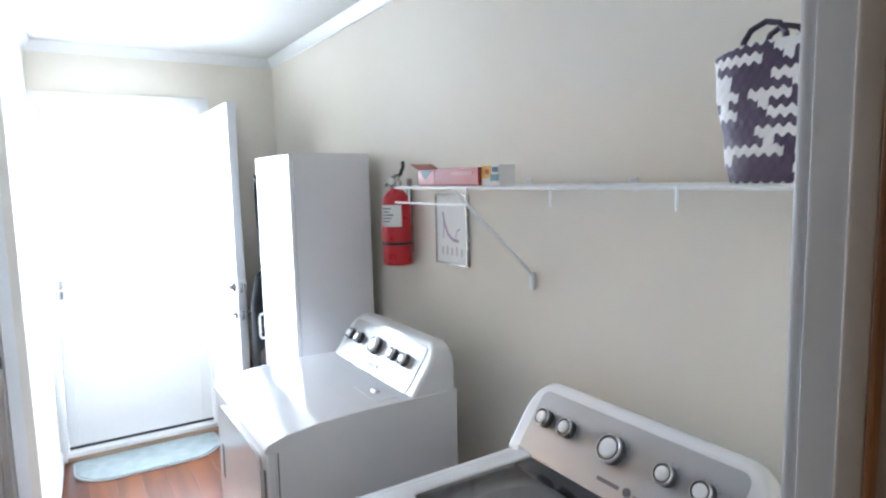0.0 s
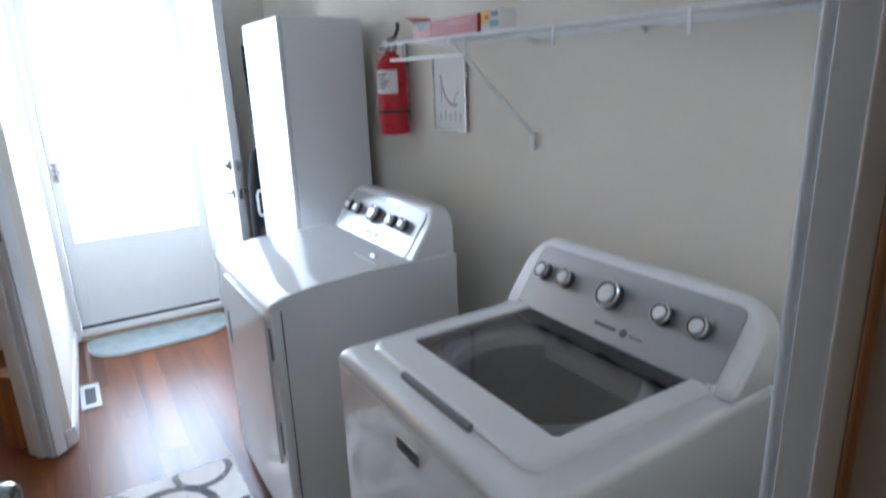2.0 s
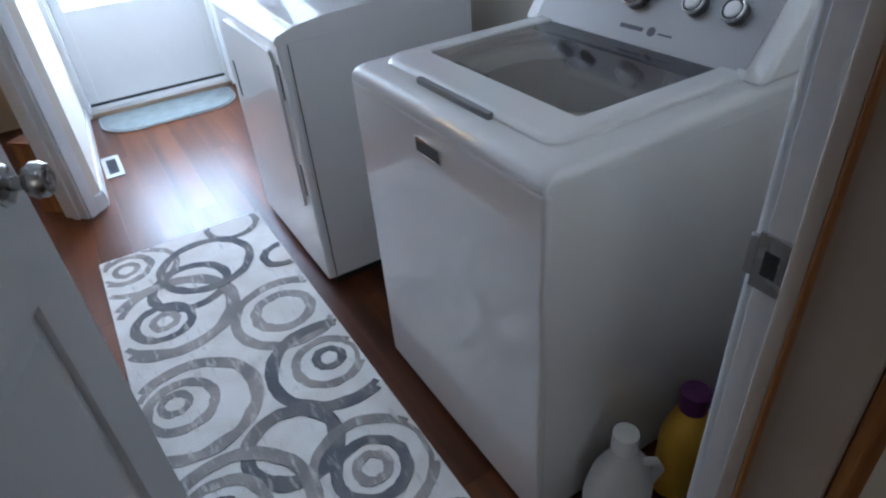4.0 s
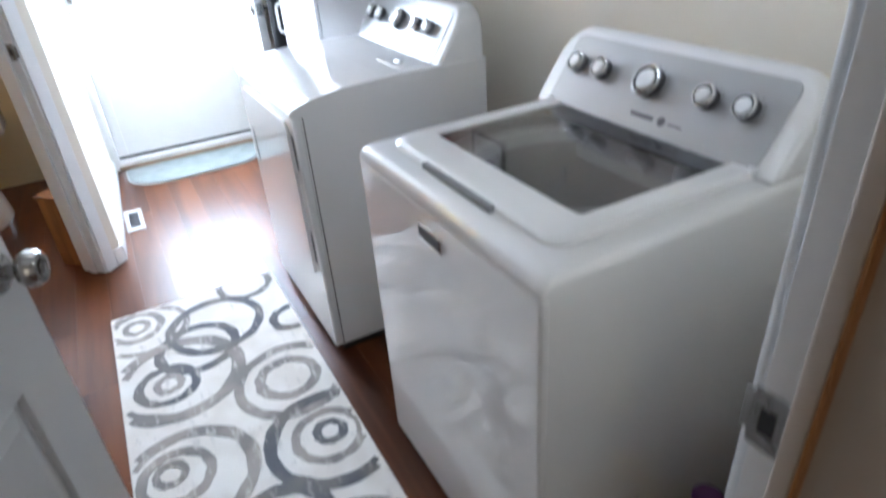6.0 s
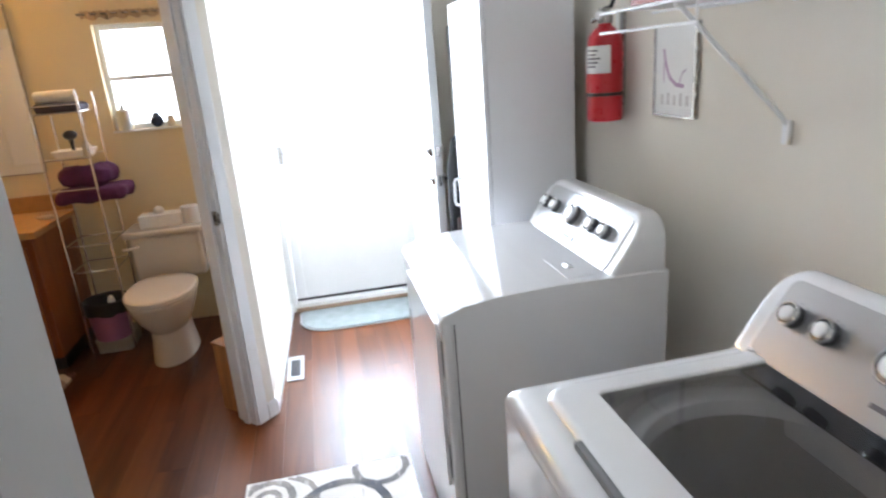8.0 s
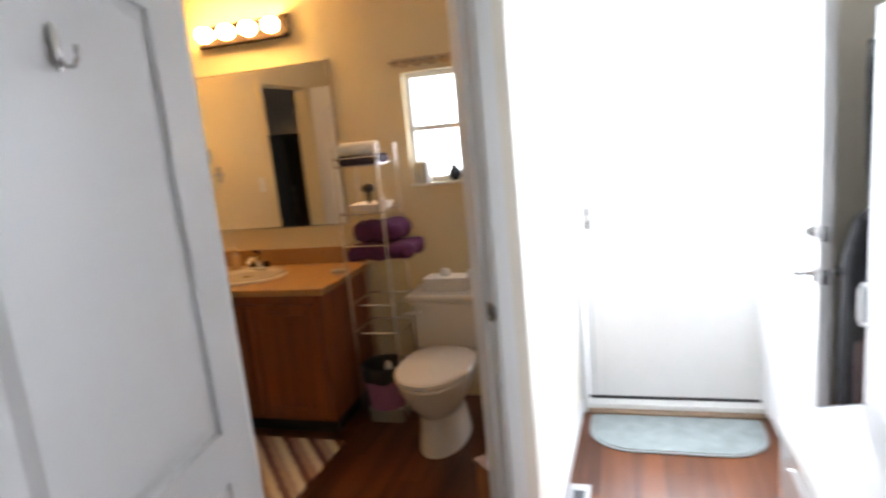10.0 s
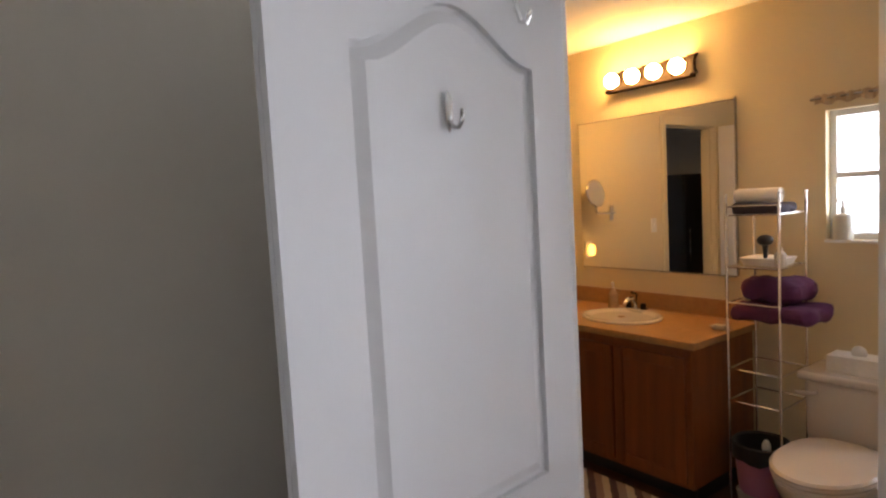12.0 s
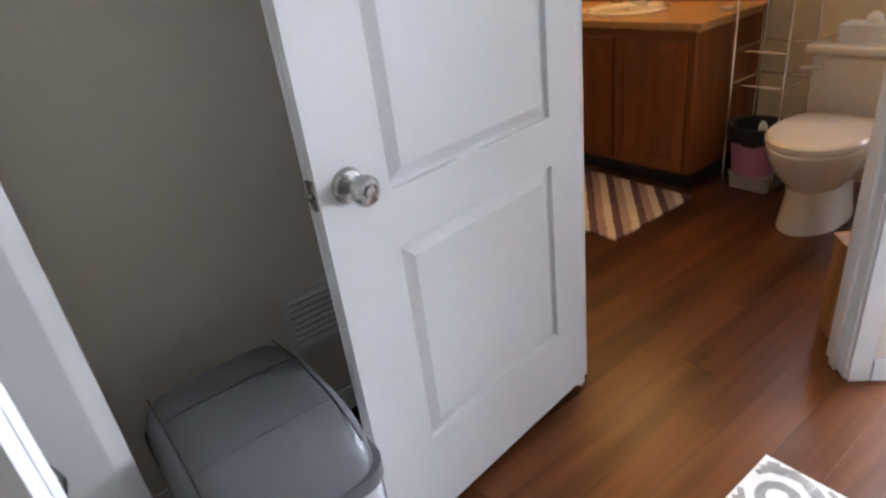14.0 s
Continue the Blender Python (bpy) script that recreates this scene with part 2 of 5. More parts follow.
def part(name, bm, m, parent, label="", smooth=True):
    """Links a bmesh as one mesh object under a thing or a part."""
    ob = solid(name, bm, m, smooth)
    ob.parent = parent
    if label:
        ob["label"] = label
    return ob


def thing(name, label, category, m=None, group=""):
    ob = new(name)
    ob.empty_display_size = 0.1
    ob.matrix_world = m or Matrix()
    return tagged(ob, label, category, group)


def BM():
    return bmesh.new()


def box(bm, lo, hi, bev=0.0, seg=2, m=None):
    c = [(a + b) / 2 for a, b in zip(lo, hi)]
    s = [abs(b - a) for a, b in zip(lo, hi)]
    g = bmesh.ops.create_cube(bm, size=1, matrix=(m or Matrix()) @ Matrix.LocRotScale(c, None, s))
    if bev:
        es = list({e for v in g["verts"] for e in v.link_edges})
        bmesh.ops.bevel(bm, geom=es, offset=bev, segments=seg, affect="EDGES", profile=0.5, clamp_overlap=True)
    return bm


def abox(lo, hi, bev=0.0, seg=2, m=None):
    return box(BM(), lo, hi, bev, seg, m)


def prism(bm, pts, axis, a, b, bev=0.0, seg=2):
    """A polygon extruded along an axis from a to b. pts are the two other coordinates, in the order of the axes."""
    def at(p, v):
        q = list(p)
        q.insert(axis, v)
        return q
    v0 = [bm.verts.new(at(p, a)) for p in pts]
    v1 = [bm.verts.new(at(p, b)) for p in pts]
    n = len(pts)
    fs = [bm.faces.new(v0[::-1]), bm.faces.new(v1)]
    fs += [bm.faces.new((v0[i], v0[(i + 1) % n], v1[(i + 1) % n], v1[i])) for i in range(n)]
    if bev:
        es = list({e for f in fs for e in f.edges})
        bmesh.ops.bevel(bm, geom=es, offset=bev, segments=seg, affect="EDGES", profile=0.5, clamp_overlap=True)
    return bm


def rod(bm, p, q, r, n=10, r2=None):
    p, q = Vector(p), Vector(q)
    d = q - p
    m = Matrix.Translation((p + q) / 2) @ d.to_track_quat("Z", "Y").to_matrix().to_4x4()
    bmesh.ops.create_cone(bm, cap_ends=True, segments=n, radius1=r, radius2=r if r2 is None else r2, depth=d.length, matrix=m)
    return bm


def ball(bm, c, r, scale=(1, 1, 1), u=16, v=10):
    bmesh.ops.create_uvsphere(bm, u_segments=u, v_segments=v, radius=r, matrix=Matrix.LocRotScale(c, None, scale))
    return bm


def tube(bm, pts, r, n=8):
    """A round bar bent along a line of points."""
    pts = [Vector(p) for p in pts]
    rings = []
    up = Vector((0.13, 0.27, 0.95)).normalized()
    for i, p in enumerate(pts):
        d = (pts[min(i + 1, len(pts) - 1)] - pts[max(i - 1, 0)]).normalized()
        u = d.cross(up).normalized()
        w = d.cross(u)
        rings.append([bm.verts.new(p + r * (math.cos(k * math.tau / n) * u + math.sin(k * math.tau / n) * w)) for k in range(n)])
    for a, b in zip(rings, rings[1:]):
        for k in range(n):
            bm.faces.new((a[k], a[(k + 1) % n], b[(k + 1) % n], b[k]))
    bm.faces.new(rings[0][::-1])
    bm.faces.new(rings[-1])
    return bm


def lathe(bm, prof, n=24, m=None, sx=1.0, sy=1.0, caps=True):
    """A profile of (radius, height) turned round z; open ends are closed with caps."""
    m = m or Matrix()
    rings = [[bm.verts.new(m @ Vector((r * sx * math.cos(k * math.tau / n), r * sy * math.sin(k * math.tau / n), z))) for k in range(n)] for r, z in prof]
    for a, b in zip(rings, rings[1:]):
        for k in range(n):
            bm.faces.new((a[k], a[(k + 1) % n], b[(k + 1) % n], b[k]))
    if caps:
        bm.faces.new(rings[0][::-1])
        bm.faces.new(rings[-1])
    return bm


def loft(bm, rows):
    """Closed outlines with equal counts of points, each (points, height), joined by walls."""
    rings = [[bm.verts.new((x, y, z)) for x, y in pts] for pts, z in rows]
    for a, b in zip(rings, rings[1:]):
        for k in range(len(a)):
            bm.faces.new((a[k], a[(k + 1) % len(a)], b[(k + 1) % len(a)], b[k]))
    return bm


def rounded_outline(x0, x1, y0, y1, radii, n=8):
    """Corner radii in the order (x1, y1), (x0, y1), (x0, y0), (x1, y0)."""
    pts = []
    for (cx, cy, a0), r in zip(((x1, y1, 0), (x0, y1, 90), (x0, y0, 180), (x1, y0, 270)), radii):
        ccx, ccy = cx - math.copysign(r, cx - (x0 + x1) / 2), cy - math.copysign(r, cy - (y0 + y1) / 2)
        for k in range(n + 1):
            g = radians(a0 + 90 * k / n)
            pts.append((ccx + r * math.cos(g), ccy + r * math.sin(g)))
    return pts


def seg_matrix(p, q):
    """Local x along the line from p to q on the floor, local y to its left, z up."""
    d = Vector((q[0] - p[0], q[1] - p[1], 0))
    return Matrix.Translation((p[0], p[1], 0)) @ Matrix.Rotation(math.atan2(d.y, d.x), 4, "Z"), d.length


def wall(name, p, q, thick, top, m, holes=(), label="painted drywall wall"):
    """A wall whose face runs from p to q; its body lies to the left of that way, with holes (s0, s1, z0, z1) cut through."""
    mx, length = seg_matrix(p, q)
    bm = BM()
    s = 0.0
    for s0, s1, z0, z1 in sorted(holes):
        if s0 > s:
            box(bm, (s, 0, 0), (s0, thick, top), m=mx)
        if z0 > 0:
            box(bm, (s0, 0, 0), (s1, thick, z0), m=mx)
        if z1 < top:
            box(bm, (s0, 0, z1), (s1, thick, top), m=mx)
        s = s1
    box(bm, (s, 0, 0), (length, thick, top), m=mx)
    return tagged(solid(name, bm, m, False), label, "wall", kind="structure")


def strip(name, bm, m, label, category):
    return tagged(solid(name, bm, m), label, category, kind="structure")


# ------------------------------------------------------------------ structure
H = 2.44
EAST, NORTH = 1.80, 4.47
CX, CY = 0.375, 3.215                   # the corner where the slanted wall meets the corridor wall
R2 = math.sqrt(0.5)
def diag(s, off=0.0):
    """A point s metres along the slanted wall's face, from that corner, off metres into the bathroom."""
    return (CX - R2 * s - R2 * off, CY - R2 * s + R2 * off)

HINGE_S, JAMB_S = 0.87, 0.12
wall("wall_east", (EAST, 0.42), (EAST, 4.60), -0.12, H, WALL, label="beige painted laundry wall")
wall("wall_north", (EAST, NORTH), (0.30, NORTH), -0.13, H, WALL, [(0.48, 1.36, 0.0, 2.11)], "beige painted wall with the outside door")
wall("wall_corridor", (CX, CY), (0.42, NORTH), 0.11, H, WALL, label="pale painted partition wall")
d0, d1 = diag(0), diag(1.52)
wall("wall_slanted", d0, d1, -0.115, H, WALL, [(JAMB_S - 0.02, HINGE_S + 0.02, 0, 2.07)], "beige slanted wall with the bathroom doorway")
wall("wall_nook", (-0.70, 2.14), (-0.70, 1.405), -0.11, H, WALL, label="beige wall of the nook behind the doors")
wall("wall_stub", (-0.20, 1.405), (-0.70, 1.405), 0.115, H, WALL, label="end of a short partition wall")
wall("wall_closet", (-0.20, 1.29), (-0.20, 0.535), -0.11, H, WALL)
wall("wall_south", (-0.31, 0.535), (EAST, 0.535), -0.115, H, WALL, [(0.34, 1.29, 0, 2.07)], "painted wall with the laundry doorway")
wall("wall_bath_north", (0.29, 4.62), (-2.03, 4.62), -0.13, H + 0.04, BATHWALL, [(0.34, 0.74, 1.26, 1.86)], "warm beige bathroom wall with a small window")
wall("wall_bath_west", (-2.03, 4.75), (-2.03, 2.26), -0.11, H, BATHWALL, [(1.27, 2.03, 0, 2.05)], "warm beige bathroom wall with a doorway")
wall("wall_bath_south", (-2.03, 2.26), (-0.81, 2.26), -0.11, H, BATHWALL)
wall("wall_kitchen_south", (-1.3, -2.1), (2.7, -2.1), -0.11, H, WALL)
wall("wall_kitchen_west", (-1.3, 0.42), (-1.3, -2.1), -0.11, H, WALL)
wall("wall_kitchen_east", (2.7, -2.1), (2.7, 0.42), -0.11, H, WALL)
wall("wall_kitchen_north_a", (-0.31, 0.42), (-1.3, 0.42), -0.11, H, WALL)
wall("wall_kitchen_north_b", (2.7, 0.42), (1.92, 0.42), -0.11, H, WALL)
# West wall has an unseen opening added to let sky light into the bedroom
wall("wall_bedroom_west", (-4.2, 4.6), (-4.2, 1.4), -0.11, H, WALL, [(0.35, 1.35, 0.95, 2.0)], "painted bedroom wall with an added light opening")
wall("wall_bedroom_north", (-2.14, 4.6), (-4.2, 4.6), -0.11, H, WALL)
wall("wall_bedroom_south", (-4.2, 1.4), (-2.14, 1.4), -0.11, H, WALL)
wall("wall_bedroom_east", (-2.14, 1.4), (-2.14, 2.26), -0.11, H, WALL)
tagged(solid("ceiling", abox((-4.4, -2.3, H), (2.9, 4.75, H + 0.12)), CEIL, False), "white textured ceiling", "ceiling", kind="structure")
tagged(solid("ground", abox((-400, -400, -0.6), (400, 400, -0.45)), GROUND, False), "pale gravel ground outside", "ground", kind="structure")
floor = tagged(solid("floor", abox((-4.4, -2.3, -0.44), (2.9, 4.80, -0.006)), FLOORW, False), "dark reddish wood laminate floor", "floor", kind="structure")

# crown moulding along the laundry ceiling
def crown(name, p, q):
    mx, length = seg_matrix(p, q)
    bm = BM()
    prism(bm, [(0, H - 0.058), (0.009, H - 0.058), (0.014, H - 0.044), (0.034, H - 0.016), (0.038, H - 0.001), (0, H - 0.001)], 0, 0, length)
    bm.transform(mx)
    return strip(name, bm, TRIM, "white crown moulding", "moulding")


crown("crown_east", (EAST, 0.535), (EAST, NORTH))
crown("crown_north", (EAST, NORTH), (0.42, NORTH))
crown("crown_corridor", (0.42, NORTH), (CX, CY))
crown("crown_slanted", d0, d1)


def baseboard(p, q, s0=0.0, s1=None, h=0.075):
    mx, length = seg_matrix(p, q)
    bm = BM()
    prism(bm, [(0, 0), (0.013, 0), (0.013, h - 0.015), (0.006, h), (0, h)], 0, s0, length if s1 is None else s1)
    bm.transform(mx)
    return strip("baseboard", bm, TRIM, "white painted baseboard", "baseboard")


baseboard((0.42, NORTH), (CX, CY))
baseboard(d0, d1, 0.0, 0.05)
baseboard(d0, d1, 0.94, 1.50)
baseboard((EAST, 0.535), (EAST, NORTH))
baseboard((EAST, NORTH), (1.385, NORTH))
baseboard((-0.70, 2.13), (-0.70, 1.41))
baseboard((-2.03, 2.26), (-0.81, 2.26))


# Corner board in one flat grey, darker than the other trim
strip("trim_stub", prism(BM(), [(-0.1995, 1.283), (-0.187, 1.283), (-0.187, 1.380), (-0.1995, 1.412)], 2, 0.0, H - 0.001, 0.002, 1), mat("grey_board_trim", (0.56, 0.555, 0.55), 0.5, var=0.04, scale=4), "light grey corner board on the short wall's end", "trim")


def door_frame(name, p, q, s0, s1, top, depth, label, back=None, main=None, inner=None, stop=(-0.075, -0.038), stop_edge=None):
    """Jamb boards, stops and casings for an opening from s0 to s1; the wall's body lies to the right of the way from p to q."""
    mx, _ = seg_matrix(p, q)
    ob = thing(name, label, "door frame")
    ob["kind"] = "structure"
    main = main or TRIM
    def piece(n, lo, hi, m=main, bev=0.002):
        b = abox(lo, hi, bev)
        b.transform(mx)
        return part(n, b, m, ob)
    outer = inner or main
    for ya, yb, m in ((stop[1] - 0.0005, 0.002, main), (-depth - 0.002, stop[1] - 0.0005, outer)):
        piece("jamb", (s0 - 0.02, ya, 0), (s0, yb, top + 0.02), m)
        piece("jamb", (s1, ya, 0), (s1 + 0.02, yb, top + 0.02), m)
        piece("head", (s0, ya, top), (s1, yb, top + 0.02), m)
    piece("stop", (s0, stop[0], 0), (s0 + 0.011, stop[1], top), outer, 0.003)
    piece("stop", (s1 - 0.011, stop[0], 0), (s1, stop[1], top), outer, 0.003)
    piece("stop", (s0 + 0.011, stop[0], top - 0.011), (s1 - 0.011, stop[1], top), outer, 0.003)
    # Warm light on the stops' outer edges is put in as oak-coloured strips
    if stop_edge:
        e0, e1 = stop[0] - 0.004, stop[0] - 0.0003
        piece("stop_edge", (s0, e0, 0), (s0 + 0.0115, e1, top), stop_edge, 0.001)
        piece("stop_edge", (s1 - 0.0115, e0, 0), (s1, e1, top), stop_edge, 0.001)
        piece("stop_edge", (s0 + 0.0115, e0, top - 0.0115), (s1 - 0.0115, e1, top), stop_edge, 0.001)
    w = 0.058
    for y0, y1, m in ((0.003, 0.016, main), (-depth - 0.016, -depth - 0.003, back or main)):
        piece("casing", (s0 - 0.006 - w, y0, 0), (s0 - 0.006, y1, top + 0.006 + w), m, 0.004)
        piece("casing", (s1 + 0.006, y0, 0), (s1 + 0.006 + w, y1, top + 0.006 + w), m, 0.004)
        piece("casing", (s0 - 0.006, y0, top + 0.006), (s1 + 0.006, y1, top + 0.006 + w), m, 0.004)
    return ob, mx


def strike(ob, mx, s, z, side, y=-0.018):
    b = BM()
    box(b, (s, y - 0.016, z - 0.03), (s + 0.003 * side, y + 0.016, z + 0.03), 0.0008, 1)
    box(b, (s, y + 0.014, z - 0.022), (s - 0.004 * side, y + 0.026, z + 0.022), 0.001, 1)
    b.transform(mx)
    pl = part("strike_plate", b, NICKEL, ob, "worn nickel strike plate")
    b = abox((s + 0.0031 * side, y - 0.007, z - 0.013), (s + 0.0036 * side, y + 0.007, z + 0.013))
    b.transform(mx)
    part("latch_hole", b, BLACK, pl)


fr, mx = door_frame("door_frame_bathroom", d0, d1, JAMB_S, HINGE_S, 2.05, 0.115, "white painted bathroom door frame")
strike(fr, mx, JAMB_S, 0.97, 1)
# Flat grey frame; its outer jamb and stops a darker taupe
fr, mx = door_frame("door_frame_laundry", (-0.31, 0.535), (EAST, 0.535), 0.36, 1.27, 2.05, 0.115, "grey-white laundry door frame with oak outer casing", OAKTRIM, mat("grey_frame_trim", (0.62, 0.615, 0.62), 0.45, var=0.04, scale=4), mat("taupe_jamb", (0.42, 0.36, 0.31), 0.5, var=0.06, scale=5), (-0.045, -0.027), OAKTRIM)
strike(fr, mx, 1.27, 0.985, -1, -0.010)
fr, mx = door_frame("door_frame_bedroom", (-2.03, 4.75), (-2.03, 2.26), 1.29, 2.01, 2.03, 0.11, "beige painted bedroom door frame", None, BATHWALL)


def arch(x0, x1, z0, side, mid, n=14):
    """Outline of a panel with an arched top: flat shoulders that rise to a crown in the middle."""
    pts = [(x0, z0), (x1, z0)]
    for i in range(n + 1):
        u = i / n
        pts.append((x1 + (x0 - x1) * u, side + (mid - side) * 0.5 * (1 - math.cos(math.tau * u))))
    return pts


def panel_door(name, hinge, free, w, label, thick_side, knob_z, z0=0.03, top=2.03, knob_x=None, free_stile=0.0):
    """A moulded two-panel door with an arched upper panel, from its hinge towards free. The body lies on thick_side of the line."""
    mx, _ = seg_matrix(hinge, free)
    mx = mx @ Matrix.Translation((0, 0, z0))
    h, t = top - z0, 0.035
    ob = thing(name, label, "door", mx)
    y0, y1 = (0, t) if thick_side > 0 else (-t, 0)
    st, sf, rec = 0.120, 0.120 + free_stile, 0.014
    bm = BM()
    lp = (0.235, 0.745)
    up = (0.865, h - 0.205, h - 0.105)
    box(bm, (0.001, y0 + rec, 0.001), (w - 0.001, y1 - rec, h - 0.001))
    for ya, yb, sgn in ((y0, y0 + rec, -1), (y1 - rec, y1, 1)):
        box(bm, (0, ya, 0), (st, yb, h))
        box(bm, (w - sf, ya, 0), (w, yb, h))
        box(bm, (st, ya, 0), (w - sf, yb, lp[0]))
        box(bm, (st, ya, lp[1]), (w - sf, yb, up[0]))
        # the top rail's lower edge follows the arch
        curve = arch(st, w - sf, 0, up[1], up[2])[2:]
        prism(bm, [(st, h), (w - sf, h)] + curve, 1, ya, yb)
        b0, b1 = (yb, yb - rec * 0.75) if sgn < 0 else (ya, ya + rec * 0.75)
        for outline in ([(st + 0.010, lp[0] + 0.010), (w - sf - 0.010, lp[0] + 0.010), (w - sf - 0.010, lp[1] - 0.010), (st + 0.010, lp[1] - 0.010)],
                        arch(st + 0.010, w - sf - 0.010, up[0] + 0.010, up[1] - 0.010, up[2] - 0.010)):
            cx = sum(p[0] for p in outline) / len(outline)
            cz = (min(p[1] for p in outline) + max(p[1] for p in outline)) / 2
            hw = (max(p[0] for p in outline) - min(p[0] for p in outline)) / 2
            hh = (max(p[1] for p in outline) - min(p[1] for p in outline)) / 2
            k = 0.026
            inner = [(cx + (p[0] - cx) * (hw - k) / hw, cz + (p[1] - cz) * (hh - k) / hh) for p in outline]
            va = [bm.verts.new((p[0], b0, p[1])) for p in outline]
            vb = [bm.verts.new((p[0], b1, p[1])) for p in inner]
            n = len(va)
            for i in range(n):
                bm.faces.new((va[i], va[(i + 1) % n], vb[(i + 1) % n], vb[i]))
            bm.faces.new(vb)
    part("slab", bm, DOORW, ob).data.set_sharp_from_angle(angle=radians(14))
    kx = knob_x or w - 0.062
    for sgn, y in ((1, y1), (-1, y0)):
        rose = part("rose", lathe(BM(), [(0.033, 0), (0.033, 0.004), (0.028, 0.010), (0.014, 0.013)], 24, Matrix.Translation((kx, y, knob_z - z0)) @ Matrix.Rotation(-sgn * math.pi / 2, 4, "X")), NICKEL, ob, "satin nickel rose")
        part("knob", lathe(BM(), [(0.011, 0.012), (0.011, 0.030), (0.022, 0.036), (0.028, 0.046), (0.027, 0.058), (0.022, 0.065), (0.016, 0.0655), (0.014, 0.0605), (0.010, 0.0605), (0.009, 0.066), (0.003, 0.0665)], 24, Matrix.Translation((kx, y, knob_z - z0)) @ Matrix.Rotation(-sgn * math.pi / 2, 4, "X")), NICKEL, rose)
    b = abox((w, (y0 + y1) / 2 - 0.012, knob_z - z0 - 0.028), (w + 0.002, (y0 + y1) / 2 + 0.012, knob_z - z0 + 0.028), 0.0006, 1)
    lt = part("latch_plate", b, NICKEL, ob)
    part("latch_bolt", rod(BM(), (w + 0.001, (y0 + y1) / 2, knob_z - z0), (w + 0.012, (y0 + y1) / 2, knob_z - z0), 0.007), NICKEL, lt)
    for z in (0.2, 1.0, 1.8):
        part("hinge", rod(BM(), (-0.004, y1 if thick_side > 0 else y0, z - 0.045), (-0.004, y1 if thick_side > 0 else y0, z + 0.045), 0.006), NICKEL, ob)
    return ob


bath_door = panel_door("bathroom_door", (-0.232, 2.585), (-0.142, 1.86), 0.775, "white moulded two-panel door standing open, with nickel knob", -1, 0.94, free_stile=0.035)
laundry_door = panel_door("laundry_door", (0.062, 0.542), (0.358, 1.357), 0.867, "white moulded two-panel door swung open into the laundry", 1, 0.945, knob_x=0.817)


def hook(parent, x, z, y, s):
    b = BM()
    pts = [(x, y + 0.002, z + 0.035), (x, y + 0.004, z), (x, y + 0.012, z - 0.03), (x, y + 0.028, z - 0.036), (x, y + 0.036, z - 0.022), (x, y + 0.037, z - 0.012)]
    tube(b, pts, 0.004 * s)
    box(b, (x - 0.007, y, z - 0.01), (x + 0.007, y + 0.004, z + 0.04), 0.0015)
    return b


def loop_hook(x, z):
    """A teardrop back plate with a prong that curls up from its foot."""
    b = ball(BM(), (x, 0.0045, z + 0.012), 0.010, (1.0, 0.42, 4.0), 18, 16)
    return tube(b, [(x, 0.006, z - 0.006), (x, 0.016, z - 0.020), (x, 0.030, z - 0.021), (x, 0.039, z - 0.010), (x, 0.041, z + 0.006), (x, 0.040, z + 0.012)], 0.0042)


h1 = solid("robe_hook", loop_hook(0.395, 1.705), NICKEL)
h1.matrix_world = seg_matrix((-0.232, 2.585), (-0.142, 1.86))[0]
tagged(h1, "grey metal robe hook stuck on the door panel", "hook")
h2 = solid("over_door_hook", box(hook(None, 0.17, 1.95, 0.001, 1.5), (0.160, 0.001, 1.96), (0.180, 0.004, 2.032)), CHROME)
h2.matrix_world = seg_matrix((-0.232, 2.585), (-0.142, 1.86))[0]
tagged(h2, "chrome hook hung over the door's top", "hook")

# ------------------------------------------------------------------ outside door
fr = thing("door_frame_outside", "white painted outside door frame with a worn sill", "door frame")
fr["kind"] = "structure"
DX0, DX1 = 0.46, 1.30
part("jamb", abox((DX0 - 0.02, NORTH - 0.002, 0.0), (DX0, 4.602, 2.11), 0.002), TRIM, fr)
part("jamb", abox((DX1, NORTH - 0.002, 0.0), (DX1 + 0.02, 4.602, 2.11), 0.002), TRIM, fr)
part("head", abox((DX0, NORTH - 0.002, 2.09), (DX1, 4.602, 2.11), 0.002), TRIM, fr)
for a, b in (((DX0 - 0.075, 4.455, 0), (DX0 - 0.01, 4.467, 2.165)), ((DX1 + 0.01, 4.455, 0), (DX1 + 0.075, 4.467, 2.165)), ((DX0 - 0.01, 4.455, 2.10), (DX1 + 0.01, 4.467, 2.165))):
    part("casing", abox(a, b, 0.004), TRIM, fr)
part("threshold", prism(BM(), [(4.440, 0.0), (4.440, 0.010), (4.452, 0.020), (4.4695, 0.022), (4.4695, 0.0)], 0, DX0 - 0.01, DX1 + 0.01, 0.002), mat("worn_threshold", (0.20, 0.13, 0.075), 0.5, var=0.25, scale=12, stretch=(0.3, 1, 1)), fr, "worn wooden threshold strip")
part("sill", abox((DX0, 4.470, 0.0), (DX1, 4.602, 0.046), 0.004), TRIM, fr, "white door sill")

storm = thing("storm_door", "white storm door with a tall glass pane, closed", "door")
S0, S1, SY0, SY1 = DX0 + 0.004, DX1 - 0.004, 4.535, 4.570
part("stile", abox((S0, SY0, 0.062), (S0 + 0.06, SY1, 2.085), 0.004), TRIM, storm)
part("stile", abox((S1 - 0.06, SY0, 0.062), (S1, SY1, 2.085), 0.004), TRIM, storm)
part("top_rail", abox((S0 + 0.06, SY0, 2.02), (S1 - 0.06, SY1, 2.085), 0.004), TRIM, storm)
part("kick_panel", abox((S0 + 0.06, SY0 + 0.004, 0.062), (S1 - 0.06, SY1, 0.5749), 0.0), TRIM, storm)
